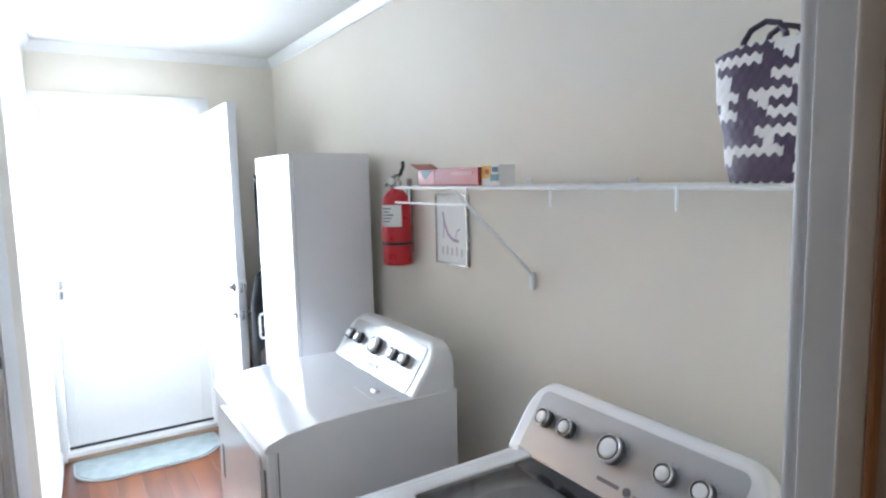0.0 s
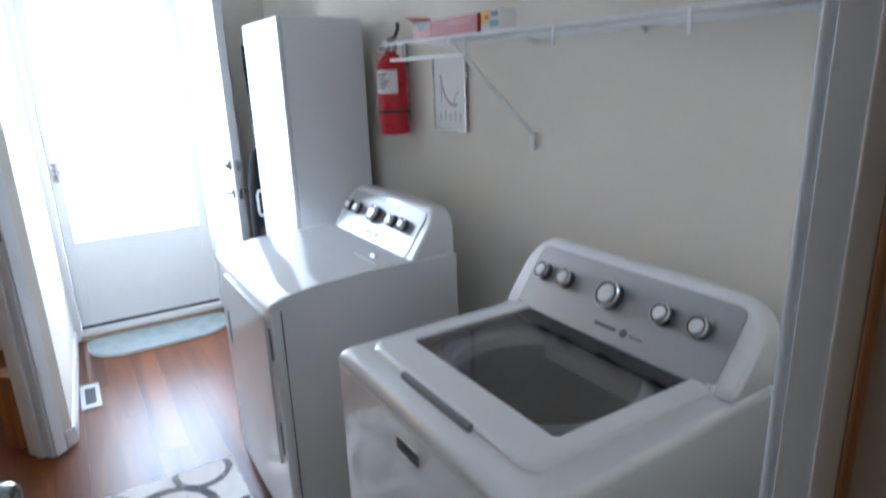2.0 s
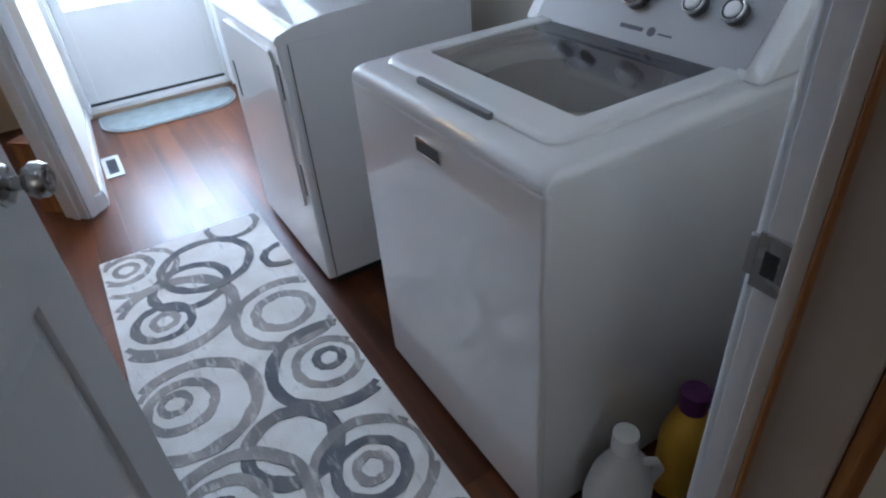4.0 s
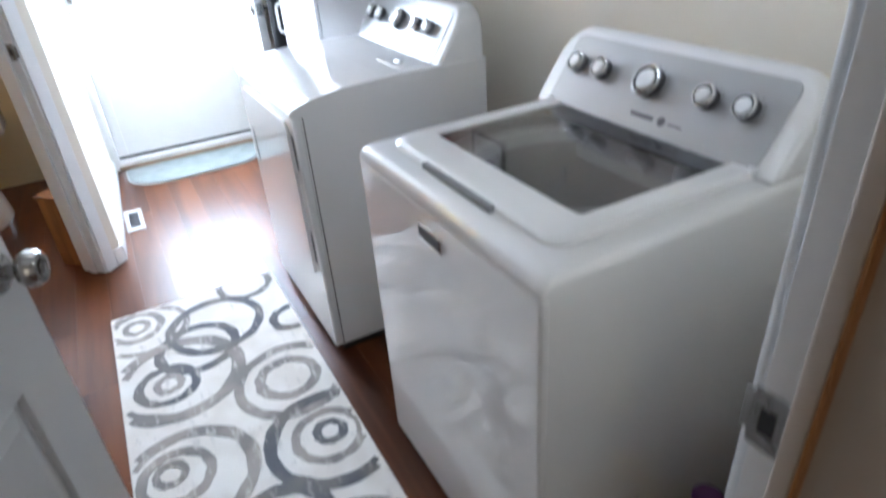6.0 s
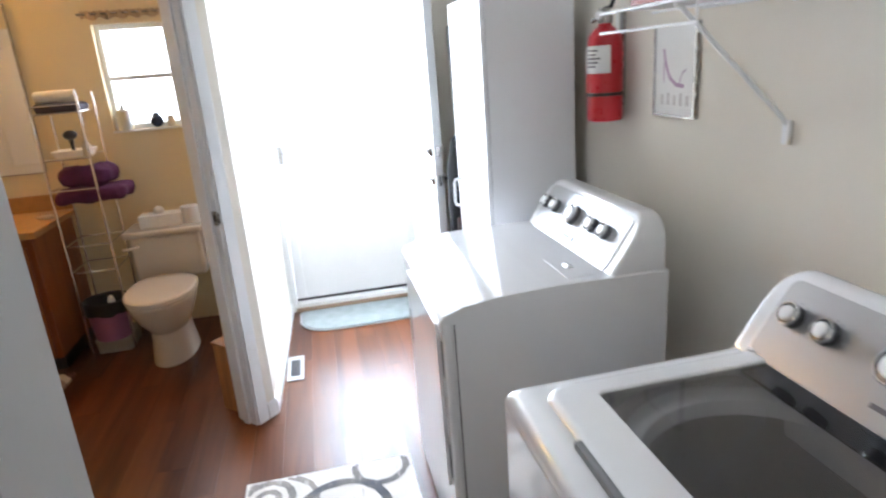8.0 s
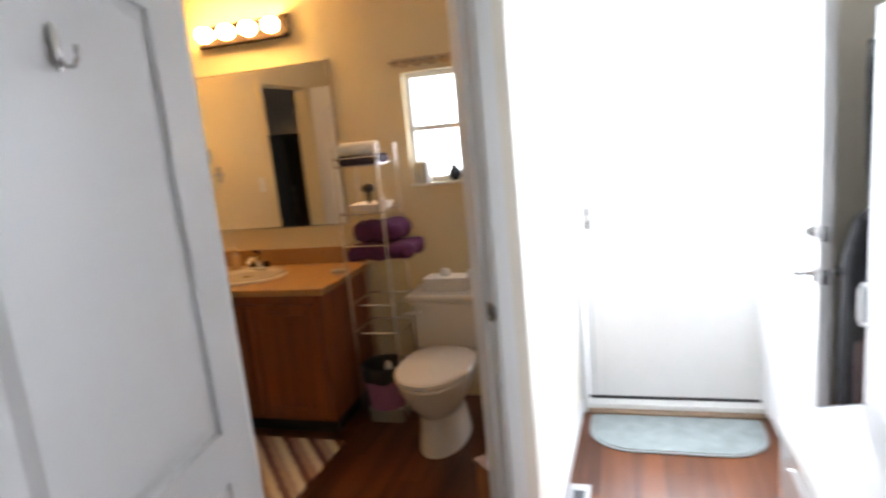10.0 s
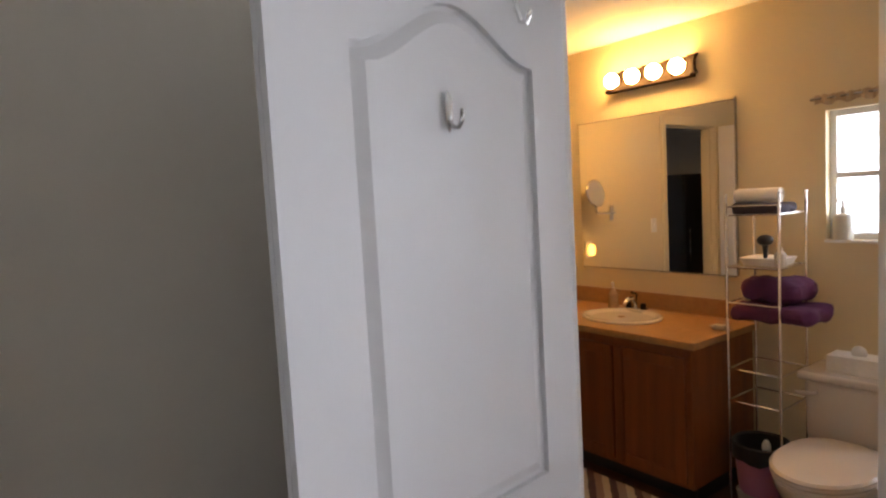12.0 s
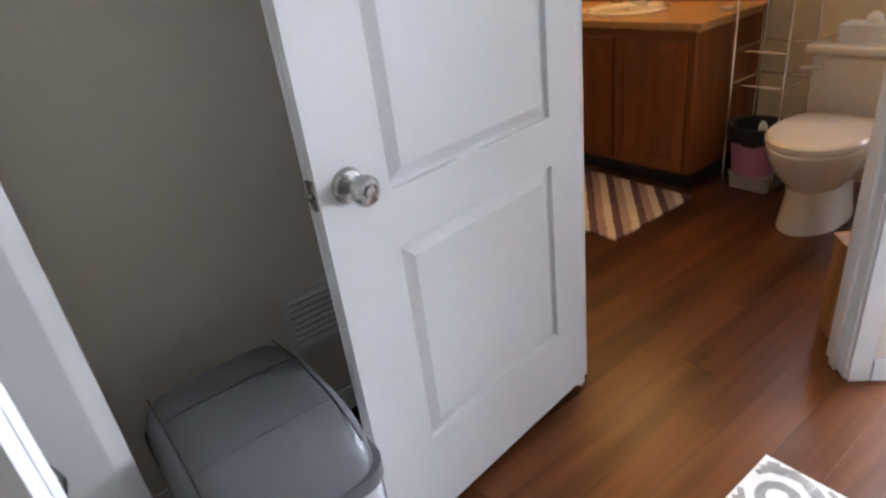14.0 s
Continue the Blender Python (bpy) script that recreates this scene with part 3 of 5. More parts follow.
part("middle_rail", abox((S0 + 0.06, SY0 + 0.001, 0.575), (S1 - 0.06, SY1 - 0.006, 0.60), 0.0005), TRIM, storm)
pane = part("pane", abox((S0 + 0.06, SY0 + 0.014, 0.60), (S1 - 0.06, SY0 + 0.019, 2.02)), GLASS, storm, "clear glass pane", False)
pane.visible_shadow = False
hb = part("handle_plate", abox((S0 + 0.015, SY0 - 0.012, 0.97), (S0 + 0.04, SY0 - 0.001, 1.08), 0.004), NICKEL, storm)
part("lever", tube(BM(), [(S0 + 0.028, SY0 - 0.012, 1.03), (S0 + 0.028, SY0 - 0.045, 1.03), (S0 + 0.04, SY0 - 0.05, 1.03), (S0 + 0.10, SY0 - 0.05, 1.028)], 0.006), NICKEL, hb)
part("sweep", abox((S0, SY0 - 0.001, 0.0465), (S1, SY1 - 0.003, 0.0622)), BLACK, storm)

main = thing("outside_door", "white flush outside door swung open into the room", "door")
part("slab", abox((1.302, 3.655, 0.05), (1.346, 4.450, 2.05), 0.003), DOORW, main)
for z, r in ((1.07, 0.030), (0.92, 0.032)):
    for sgn, x in ((-1, 1.302), (1, 1.346)):
        rose = part("rose", rod(BM(), (x, 3.715, z), (x + 0.014 * sgn, 3.715, z), r, 20, r * 0.85), NICKEL, main)
        if z < 1:
            part("lever", tube(BM(), [(x + 0.012 * sgn, 3.715, z), (x + 0.05 * sgn, 3.715, z), (x + 0.058 * sgn, 3.728, z), (x + 0.058 * sgn, 3.80, z - 0.006), (x + 0.055 * sgn, 3.82, z - 0.012)], 0.008), NICKEL, rose)
        elif sgn < 0:
            part("thumb_turn", abox((x - 0.032, 3.709, z - 0.016), (x - 0.013, 3.721, z + 0.016), 0.003), NICKEL, rose)
    part("latch_plate", abox((1.312, 3.653, z - 0.028), (1.336, 3.6545, z + 0.028)), NICKEL, main)

# ------------------------------------------------------------------ laundry machines
def bars(parent, rows, m, tilt):
    for (u0, u1, v0, v1) in rows:
        part("lettering", abox((u0, v0, 0.0031), (u1, v1, 0.0037), m=tilt), m, parent)


def console(ob, y0, y1, kys, big, xf=1.500, xb=1.645, dx=0.118):
    """The sloped control panel at the back of a machine, with its dials."""
    zb, zt = 0.905, 1.074
    bm = BM()
    prism(bm, [(xf, zb), (xb, zb), (xb, zt), (xf + dx, zt)], 1, y0, y1)
    tops = [e for e in bm.edges if all(v.co.z > zt - 0.001 for v in e.verts) and abs(e.verts[0].co.y - e.verts[1].co.y) < 1e-4]
    slants = [e for e in bm.edges if abs(e.verts[0].co.z - e.verts[1].co.z) > 0.1 and abs(e.verts[0].co.x - e.verts[1].co.x) > 0.05]
    bmesh.ops.bevel(bm, geom=tops, offset=0.075, segments=8, affect="EDGES", profile=0.5)
    es = [e for e in bm.edges if e.calc_face_angle(0) > 0.5]
    bmesh.ops.bevel(bm, geom=es, offset=0.012, segments=3, affect="EDGES", profile=0.5, clamp_overlap=True)
    con = part("console", bm, ENAMEL, ob)
    # local frame on the slope: u towards the north, v up the slope, w out of it
    d = Vector((dx, 0, zt - zb)).normalized()
    u = Vector((0, 1, 0))
    w = u.cross(d)
    w = w if w.x < 0 else -w
    fx = Matrix(((u.x, d.x, w.x, xf), (u.y, d.y, w.y, 0), (u.z, d.z, w.z, zb), (0, 0, 0, 1)))
    L = math.hypot(dx, zt - zb)
    face = BM()
    pts = []
    a, b, v0, v1, r = y0 + 0.045, y1 - 0.045, 0.012, L - 0.022, 0.022
    for cx, cy, a0 in ((b - r, v1 - r, 0), (a + r, v1 - r, 90), (a + r, v0 + r, 180), (b - r, v0 + r, 270)):
        for k in range(5):
            g = radians(a0 + 22.5 * k)
            pts.append((cx + r * math.cos(g), cy + r * math.sin(g)))
    prism(face, pts, 2, -0.002, 0.003, 0.001, 1)
    face.transform(fx)
    pan = part("control_panel", face, SILVER, con, "silver control panel")
    for k, y in enumerate(kys):
        r = 0.034 if k == big else 0.0235
        km = fx @ Matrix.Translation((y, L * 0.55, 0.003))
        dial = part("dial", lathe(BM(), [(r, 0), (r * 0.99, 0.018), (r * 0.95, 0.020), (r * 0.66, 0.021), (r * 0.64, 0.018)], 28, km), DARKCHROME, con, "dark chrome dial")
        part("rim", lathe(BM(), [(r * 1.0, 0.0175), (r * 0.985, 0.0225), (r * 0.93, 0.0240), (r * 0.87, 0.0232), (r * 0.85, 0.0195)], 28, km, caps=False), CHROME, dial, "chrome rim")
        part("knob", lathe(BM(), [(r * 0.66, 0.016), (r * 0.65, 0.0240), (r * 0.58, 0.0262), (r * 0.3, 0.0270)], 28, km), ENAMEL, dial, "white dial cap")
        tick = BM()
        for i in range(9):
            g = radians(-30 + i * 30)
            box(tick, (y + (r + 0.006) * math.cos(g) - 0.002, L * 0.55 + (r + 0.006) * math.sin(g) - 0.0006, 0.003), (y + (r + 0.006) * math.cos(g) + 0.002, L * 0.55 + (r + 0.006) * math.sin(g) + 0.0006, 0.0035))
        tick.transform(fx)
        part("dial_marks", tick, ENAMEL_G, con, smooth=False)
    c = kys[big]
    rows = [(c - 0.052, c + 0.012, 0.040, 0.049), (c - 0.128, c - 0.092, 0.042, 0.046)]
    bars(con, rows, ENAMEL_G, fx)
    part("logo", rod(BM(), fx @ Vector((c - 0.074, 0.045, 0.0028)), fx @ Vector((c - 0.074, 0.045, 0.0042)), 0.010, 20), ENAMEL_G, con)
    return con


WX, WY0, WY1 = 1.010, 0.895, 1.580
washer = thing("washing_machine", "white top-loading washing machine with a dark glass lid", "washing machine")
part("front_panel", abox((WX, WY0, 0.025), (WX + 0.02, WY1, 0.866), 0.008, 3), ENAMEL, washer).data.set_sharp_from_angle(angle=radians(14))
part("back_panel", abox((1.630, WY0, 0.025), (1.645, WY1, 0.90)), ENAMEL, washer)
for ya, yb in ((WY0 + 0.001, WY0 + 0.018), (WY1 - 0.018, WY1 - 0.001)):
    part("side_panel", abox((WX + 0.014, ya, 0.025), (1.630, yb, 0.866), 0.003), ENAMEL, washer)
# top deck: one pressed rim round the tub opening, falling towards the front
def deck_row(inset, r):
    return rounded_outline(WX + inset, 1.630, WY0 + 0.0005 + inset, WY1 - 0.0005 - inset, (0.008, r, r, 0.008), 6)
bm = loft(BM(), [(deck_row(0.0, 0.009), 0.8662), (deck_row(0.0, 0.010), 0.886), (deck_row(0.002, 0.013), 0.894), (deck_row(0.006, 0.017), 0.9005), (deck_row(0.012, 0.021), 0.9045), (deck_row(0.022, 0.025), 0.9065), (deck_row(0.050, 0.03), 0.907),
                (rounded_outline(1.135, 1.530, 0.965, 1.505, (0.05,) * 4, 6), 0.907), (rounded_outline(1.140, 1.525, 0.970, 1.500, (0.05,) * 4, 6), 0.860)])
for v in bm.verts:
    v.co.z -= 0.010 * max(0.0, (1.11 - v.co.x) / 0.10) ** 1.5 * (1 if v.co.z > 0.87 else 0)
part("top_deck", bm, ENAMEL, washer)
bm = BM()
box(bm, (1.50, WY0 + 0.07, 0.80), (1.56, WY1 - 0.07, 0.906))
part("rear_deck", bm, ENAMEL, washer)
# lid: raised frame with a glass in it
LX0, LX1, LY0, LY1 = WX + 0.060, 1.525, WY0 + 0.050, WY1 - 0.050
GX0, GX1, GY0, GY1 = 1.160, 1.512, 0.995, 1.475
def lid_row(inset, r):
    return rounded_outline(LX0 + inset, LX1 - inset, LY0 + inset, LY1 - inset, (0.012, r, r, 0.012), 6)
bm = loft(BM(), [(lid_row(0.012, 0.035), 0.900), (lid_row(0.0, 0.04), 0.908), (lid_row(0.001, 0.04), 0.914), (lid_row(0.006, 0.04), 0.919), (lid_row(0.016, 0.036), 0.921),
                (rounded_outline(GX0 - 0.004, GX1 + 0.004, GY0 - 0.004, GY1 + 0.004, (0.012,) * 4, 6), 0.921), (rounded_outline(GX0, GX1, GY0, GY1, (0.01,) * 4, 6), 0.917), (rounded_outline(GX0, GX1, GY0, GY1, (0.01,) * 4, 6), 0.905)])
for v in bm.verts:
    v.co.z -= 0.006 * max(0.0, (1.13 - v.co.x) / 0.06) ** 1.4
lid = part("lid", bm, ENAMEL, washer)
g = part("lid_glass", abox((GX0, GY0, 0.912), (GX1, GY1, 0.917)), SMOKE, lid, "smoked glass lid pane", False)
g.visible_shadow = False
part("lid_band", abox((GX1 - 0.062, GY0 + 0.004, 0.904), (GX1 - 0.002, GY1 - 0.004, 0.911)), BLACK, lid, "dark printed band under the glass")
# Shade of the lid's grip recess is put in as a grey bar
part("grip_shade", abox((LX0 - 0.010, 1.11, 0.895), (LX0 + 0.004, 1.36, 0.9165), 0.004), mat("grip_grey", (0.20, 0.20, 0.21), 0.45, var=0.03), lid)
for y in (WY0 + 0.055, WY1 - 0.058):
    part("bumper", rod(BM(), (1.508, y, 0.905), (1.508, y, 0.925), 0.008), ENAMEL, washer)
# drum seen through the glass
bm = lathe(BM(), [(0.235, 0.895), (0.262, 0.897), (0.262, 0.880), (0.235, 0.86), (0.232, 0.34), (0.05, 0.33), (0.05, 0.36), (0.03, 0.38)], 40, Matrix.Translation((1.34, 1.237, 0)), caps=False)
part("tub_ring", lathe(BM(), [(0.262, 0.868), (0.262, 0.876), (0.222, 0.884), (0.205, 0.878), (0.200, 0.850)], 48, Matrix.Translation((1.34, 1.237, 0)), caps=False), ENAMEL, washer, "white plastic tub ring")
part("drum", bm, SILVER, washer, "grey steel drum")
bm = BM()
for k in range(6):
    a = k * math.tau / 6
    mxk = Matrix.Translation((1.34, 1.237, 0.36)) @ Matrix.Rotation(a, 4, "Z")
    box(bm, (0.03, -0.015, -0.03), (0.20, 0.015, 0.04), 0.01, 2, mxk)
part("impeller", bm, SILVER, washer)
part("tub_shroud", abox((WX + 0.025, WY0 + 0.025, 0.05), (1.625, WY1 - 0.025, 0.30)), ENAMEL_G, washer)
console(washer, WY0 + 0.004, WY1 - 0.004, [1.480, 1.399, 1.254, 1.106, 1.017], 2)
bd = part("badge", abox((WX - 0.006, 1.192, 0.800), (WX + 0.001, 1.282, 0.834), 0.002), CHROME, washer, "chrome-rimmed dark badge")
part("badge_field", abox((WX - 0.0072, 1.196, 0.805), (WX - 0.0058, 1.278, 0.829)), BLACK, bd)
for y in (WY0 + 0.05, WY1 - 0.05):
    for x in (1.07, 1.60):
        part("foot", rod(BM(), (x, y, 0.0), (x, y, 0.03), 0.02), BLACK, washer)

DXF, DY0, DY1 = 0.978, 2.010, 2.695
dryer = thing("tumble_dryer", "white front-loading tumble dryer with a sloped console", "tumble dryer")
part("body", abox((DXF + 0.02, DY0 + 0.003, 0.03), (1.630, DY1 - 0.003, 0.855), 0.004), ENAMEL, dryer)
part("front_panel", abox((DXF, DY0, 0.03), (DXF + 0.030, DY1, 0.858), 0.010, 3), ENAMEL, dryer).data.set_sharp_from_angle(angle=radians(14))
bm = BM()
prism(bm, [(DXF - 0.004, 0.852), (DXF - 0.006, 0.866), (DXF + 0.006, 0.880), (DXF + 0.06, 0.897), (DXF + 0.16, 0.911), (DXF + 0.30, 0.917), (1.63, 0.918), (1.63, 0.852)], 1, DY0 + 0.001, DY1 - 0.001, 0.004, 2)
top = part("top_panel", bm, ENAMEL, dryer)
console(dryer, DY0 + 0.006, DY1 - 0.006, [2.612, 2.530, 2.385, 2.240, 2.155], 2, 1.450, 1.625, 0.118)
part("lint_screen_lid", abox((1.345, 2.05, 0.915), (1.425, 2.23, 0.9195), 0.002), ENAMEL, top)
part("lint_handle", prism(BM(), [(1.370, 0.919), (1.400, 0.919), (1.385, 0.928), (1.380, 0.928)], 1, 2.122, 2.158, 0.003), ENAMEL, top)
bm = BM()
pts = []
for cy, cz, a0 in ((2.570, 0.790, 0), (2.10, 0.790, 90), (2.10, 0.335, 180), (2.570, 0.335, 270)):
    for k in range(6):
        gq = radians(a0 + 18 * k)
        pts.append((cy + 0.035 * math.cos(gq), cz + 0.035 * math.sin(gq)))
prism(bm, pts, 0, DXF - 0.009, DXF + 0.004, 0.005, 3)
dd = part("door", bm, ENAMEL, dryer, "white dryer door")
for y, za, zb in ((2.040, 0.690, 0.795), (2.040, 0.365, 0.475)):
    part("hinge_slot", abox((DXF - 0.003, y - 0.005, za), (DXF + 0.001, y + 0.005, zb)), ENAMEL_G, dryer)
part("pull_slot", abox((DXF - 0.0110, 2.560, 0.555), (DXF - 0.0080, 2.578, 0.685), 0.001), ENAMEL_G, dd)
part("panel_seam", abox((DXF + 0.0305, DY0 + 0.0012, 0.04), (DXF + 0.0335, DY0 + 0.010, 0.850)), BLACK, dryer)
# Black block put under the dryer for the shade in the gap
part("plinth_shade", abox((DXF + 0.03, DY0 + 0.01, 0.003), (1.60, DY1 - 0.01, 0.031)), BLACK, dryer)

# ------------------------------------------------------------------ tall cabinet, shelf, wall things
cab = thing("tall_cabinet", "tall white melamine storage cabinet with a pull handle", "cabinet")
KX, KY0, KY1, KH = 1.366, 2.880, 3.400, 1.750
part("carcass", abox((KX + 0.018, KY0, 0.0), (1.738, KY1, KH), 0.002), MELAMINE, cab)
kd = part("door", abox((KX, KY0 + 0.002, 0.06), (KX + 0.016, KY1 - 0.002, KH - 0.002), 0.002), MELAMINE, cab)
part("handle", tube(BM(), [(KX, KY1 - 0.05, 0.98), (KX - 0.03, KY1 - 0.05, 0.975), (KX - 0.035, KY1 - 0.05, 0.96), (KX - 0.035, KY1 - 0.05, 0.87), (KX - 0.03, KY1 - 0.05, 0.855), (KX, KY1 - 0.05, 0.85)], 0.006), WIRE, kd, "white bar handle")
part("plinth", abox((KX + 0.02, KY0 + 0.004, 0.0), (KX + 0.03, KY1 - 0.004, 0.058)), MELAMINE, cab)

# dark upright vacuum cleaner beside the cabinet
vac = thing("vacuum_cleaner", "black upright vacuum cleaner stored beside the cabinet", "vacuum cleaner")
VACBLACK = mat("vacuum_plastic", (0.008, 0.008, 0.010), 0.75, var=0.1, spec=0.15)
part("floor_head", abox((1.375, 3.44, 0.0), (1.66, 3.66, 0.09), 0.03, 3), VACBLACK, vac)
part("motor_body", lathe(BM(), [(0.06, 0.08), (0.092, 0.12), (0.098, 0.30), (0.098, 0.55), (0.095, 1.00), (0.065, 1.14), (0.025, 1.18)], 20, Matrix.Translation((1.435, 3.535, 0))), VACBLACK, vac)
part("dust_cup", lathe(BM(), [(0.05, 0.45), (0.062, 0.47), (0.062, 0.75), (0.05, 0.78)], 20, Matrix.Translation((1.420, 3.490, 0))), mat("dark_red_plastic", (0.03, 0.008, 0.010), 0.25), vac)
part("handle", tube(BM(), [(1.43, 3.53, 1.1), (1.405, 3.52, 1.30), (1.395, 3.51, 1.58), (1.395, 3.50, 1.66), (1.40, 3.47, 1.62)], 0.016), VACBLACK, vac)

# wire shelf on the long wall
SX, SZ, SYA, SYB = 1.49, 1.600, 0.55, 2.15
shelf = thing("wire_shelf", "white wire shelf hung along the wall", "shelf")
for x, z, ya in ((SX, SZ, SYA), (SX, SZ - 0.048, 1.72), (1.785, SZ, SYA), (1.64, SZ - 0.004, SYA)):
    part("rail", rod(BM(), (x, ya, z), (x, SYB, z), 0.0035, 8), WIRE, shelf)
bm = BM()
y = SYA + 0.01
while y < SYB:
    rod(bm, (SX, y, SZ + 0.004), (1.786, y, SZ + 0.004), 0.0016, 5)
    y += 0.0254
dk = part("deck_wire", bm, WIRE, shelf, "thin white deck wires")
dk["kind"] = "stuff"
for y in (2.05, 1.72, 1.38, 1.04, 0.70):
    part("lip_bar", rod(BM(), (SX - 0.003, y, SZ - 0.042), (SX - 0.003, y, SZ + 0.003), 0.003, 8), WIRE, shelf)
for y in (1.82, 1.40, 0.98, 0.62):
    part("wall_clip", box(abox((1.775, y - 0.008, SZ - 0.008), (1.799, y + 0.008, SZ + 0.018), 0.004), (1.792, y - 0.006, SZ - 0.016), (1.799, y + 0.006, SZ + 0.022), 0.002), WIRE, shelf)
br = part("brace", tube(BM(), [(SX + 0.004, 1.81, SZ - 0.006), (SX + 0.02, 1.81, SZ - 0.014), (1.775, 1.81, 1.335), (1.792, 1.81, 1.315)], 0.0055), WIRE, shelf, "white diagonal support brace")
part("brace_foot", abox((1.788, 1.799, 1.268), (1.7995, 1.821, 1.325), 0.003), WIRE, br)

# fire extinguisher
fe = thing("fire_extinguisher", "red fire extinguisher hung on the wall with a white label", "fire extinguisher", Matrix.Translation((1.728, 2.605, 1.270)))
part("cylinder", lathe(BM(), [(0.045, 0.0), (0.060, 0.004), (0.062, 0.02), (0.062, 0.25), (0.055, 0.285), (0.035, 0.31), (0.022, 0.318), (0.022, 0.33)], 28), RED, fe, "glossy red cylinder")
part("valve", lathe(BM(), [(0.024, 0.325), (0.026, 0.345), (0.018, 0.365), (0.020, 0.375)], 16), NICKEL, fe)
part("lever", tube(BM(), [(-0.03, 0, 0.352), (0.0, 0, 0.372), (0.02, -0.004, 0.378), (0.03, -0.014, 0.41), (0.026, -0.02, 0.432)], 0.008), BLACK, fe)
part("carry_grip", tube(BM(), [(-0.045, 0.01, 0.335), (-0.02, 0.004, 0.345), (0.012, 0, 0.352)], 0.007), NICKEL, fe)
part("gauge", rod(BM(), (-0.024, -0.012, 0.352), (-0.034, -0.016, 0.352), 0.014, 16), PAPER, fe)
def shell(r, a0, a1, z0, z1, n=10):
    """A curved sheet wrapped round a cylinder."""
    bm = BM()
    rows = []
    for i in range(n + 1):
        a = radians(a0 + (a1 - a0) * i / n)
        rows.append([bm.verts.new((r * math.cos(a), r * math.sin(a), z)) for z in (z0, z1)])
    for p, q in zip(rows, rows[1:]):
        bm.faces.new((p[0], q[0], q[1], p[1]))
    return bm
lb = part("label_sheet", shell(0.0628, 170, 262, 0.165, 0.255), PAPER, fe, "white printed label")
for k in range(5):
    part("text_bar", shell(0.0632, 180, 215 + 8 * (k % 3), 0.185 + k * 0.013, 0.190 + k * 0.013), ENAMEL_G, lb)
part("strap", lathe(BM(), [(0.0625, 0.088), (0.0645, 0.089), (0.0645, 0.099), (0.0625, 0.100)], 28), BLACK, fe)
part("wall_bracket", abox((0.062, -0.015, 0.05), (0.071, 0.015, 0.36), 0.002), NICKEL, fe)

# framed print
pic = thing("framed_print", "small framed print of a lilac high-heeled shoe", "picture")
py0, py1, pz0, pz1 = 2.165, 2.385, 1.300, 1.570
for a, b in (((1.784, py0, pz0), (1.7995, py0 + 0.006, pz1)), ((1.784, py1 - 0.006, pz0), (1.7995, py1, pz1)), ((1.784, py0 + 0.006, pz0), (1.7995, py1 - 0.006, pz0 + 0.006)), ((1.784, py0 + 0.006, pz1 - 0.006), (1.7995, py1 - 0.006, pz1))):
    part("frame", abox(a, b, 0.001), NICKEL, pic)
sh = part("sheet", abox((1.790, py0 + 0.006, pz0 + 0.006), (1.798, py1 - 0.006, pz1 - 0.006)), PAPER, pic)
bm = BM()
tube(bm, [(1.7895, 2.335, 1.50), (1.7895, 2.325, 1.46), (1.7895, 2.300, 1.415), (1.7895, 2.265, 1.395), (1.7895, 2.225, 1.392)], 0.006)
tube(bm, [(1.7895, 2.33, 1.47), (1.7895, 2.332, 1.40)], 0.003)
tube(bm, [(1.7895, 2.25, 1.40), (1.7895, 2.235, 1.43), (1.7895, 2.215, 1.44)], 0.0025)
for v in bm.verts:
    v.co.x = 1.7897 + (v.co.x - 1.7895) * 0.05
part("shoe_print", bm, LILAC, sh)
for k in range(5):
    y = 2.345 - k * 0.033
    part("lettering", abox((1.7893, y - 0.014, 1.335), (1.7899, y, 1.335 + 0.030 + 0.006 * (k % 2))), mat("pale_print", (0.55, 0.52, 0.50), 0.6) if k == 0 else bpy.data.materials["pale_print"], sh, smooth=False)

# cartons on the shelf
def carton(name, label, lo, hi, m, panel, pm, rz=0.0, open_top=False):
    c = ((lo[0] + hi[0]) / 2, (lo[1] + hi[1]) / 2, lo[2])
    w, d, h = hi[0] - lo[0], hi[1] - lo[1], hi[2] - lo[2]
    ob = thing(name, label, "box", pose(*c, 0, 0, rz), "cartons on the shelf")
    t = 0.002
    for a, b in (((-w / 2, -d / 2, 0), (w / 2, d / 2, t)), ((-w / 2, -d / 2, t), (-w / 2 + t, d / 2, h)), ((w / 2 - t, -d / 2, t), (w / 2, d / 2, h)), ((-w / 2 + t, -d / 2, t), (w / 2 - t, -d / 2 + t, h)), ((-w / 2 + t, d / 2 - t, t), (w / 2 - t, d / 2, h))):
        part("side", abox(a, b), m, ob, smooth=False)
    if not open_top:
        part("lid", abox((-w / 2, -d / 2, h - t), (w / 2, d / 2, h + 0.0005)), m, ob, smooth=False)
    for a, b in panel:
        part("print", abox((-w / 2 - 0.0012, a[0] * d - d / 2, a[1] * h), (-w / 2 - 0.0002, b[0] * d - d / 2, b[1] * h)), pm, ob, smooth=False)
    return ob

PALERED = mat("pale_red_card", (0.34, 0.09, 0.07), 0.5, var=0.15, scale=30)
rc = carton("red_carton", "red cardboard carton torn open at one end", (1.53, 1.735, SZ + 0.006), (1.615, 2.055, SZ + 0.056), REDPRINT, [((0.70, 0.04), (0.99, 0.96)), ((0.08, 0.62), (0.42, 0.80))], PALERED, 2)
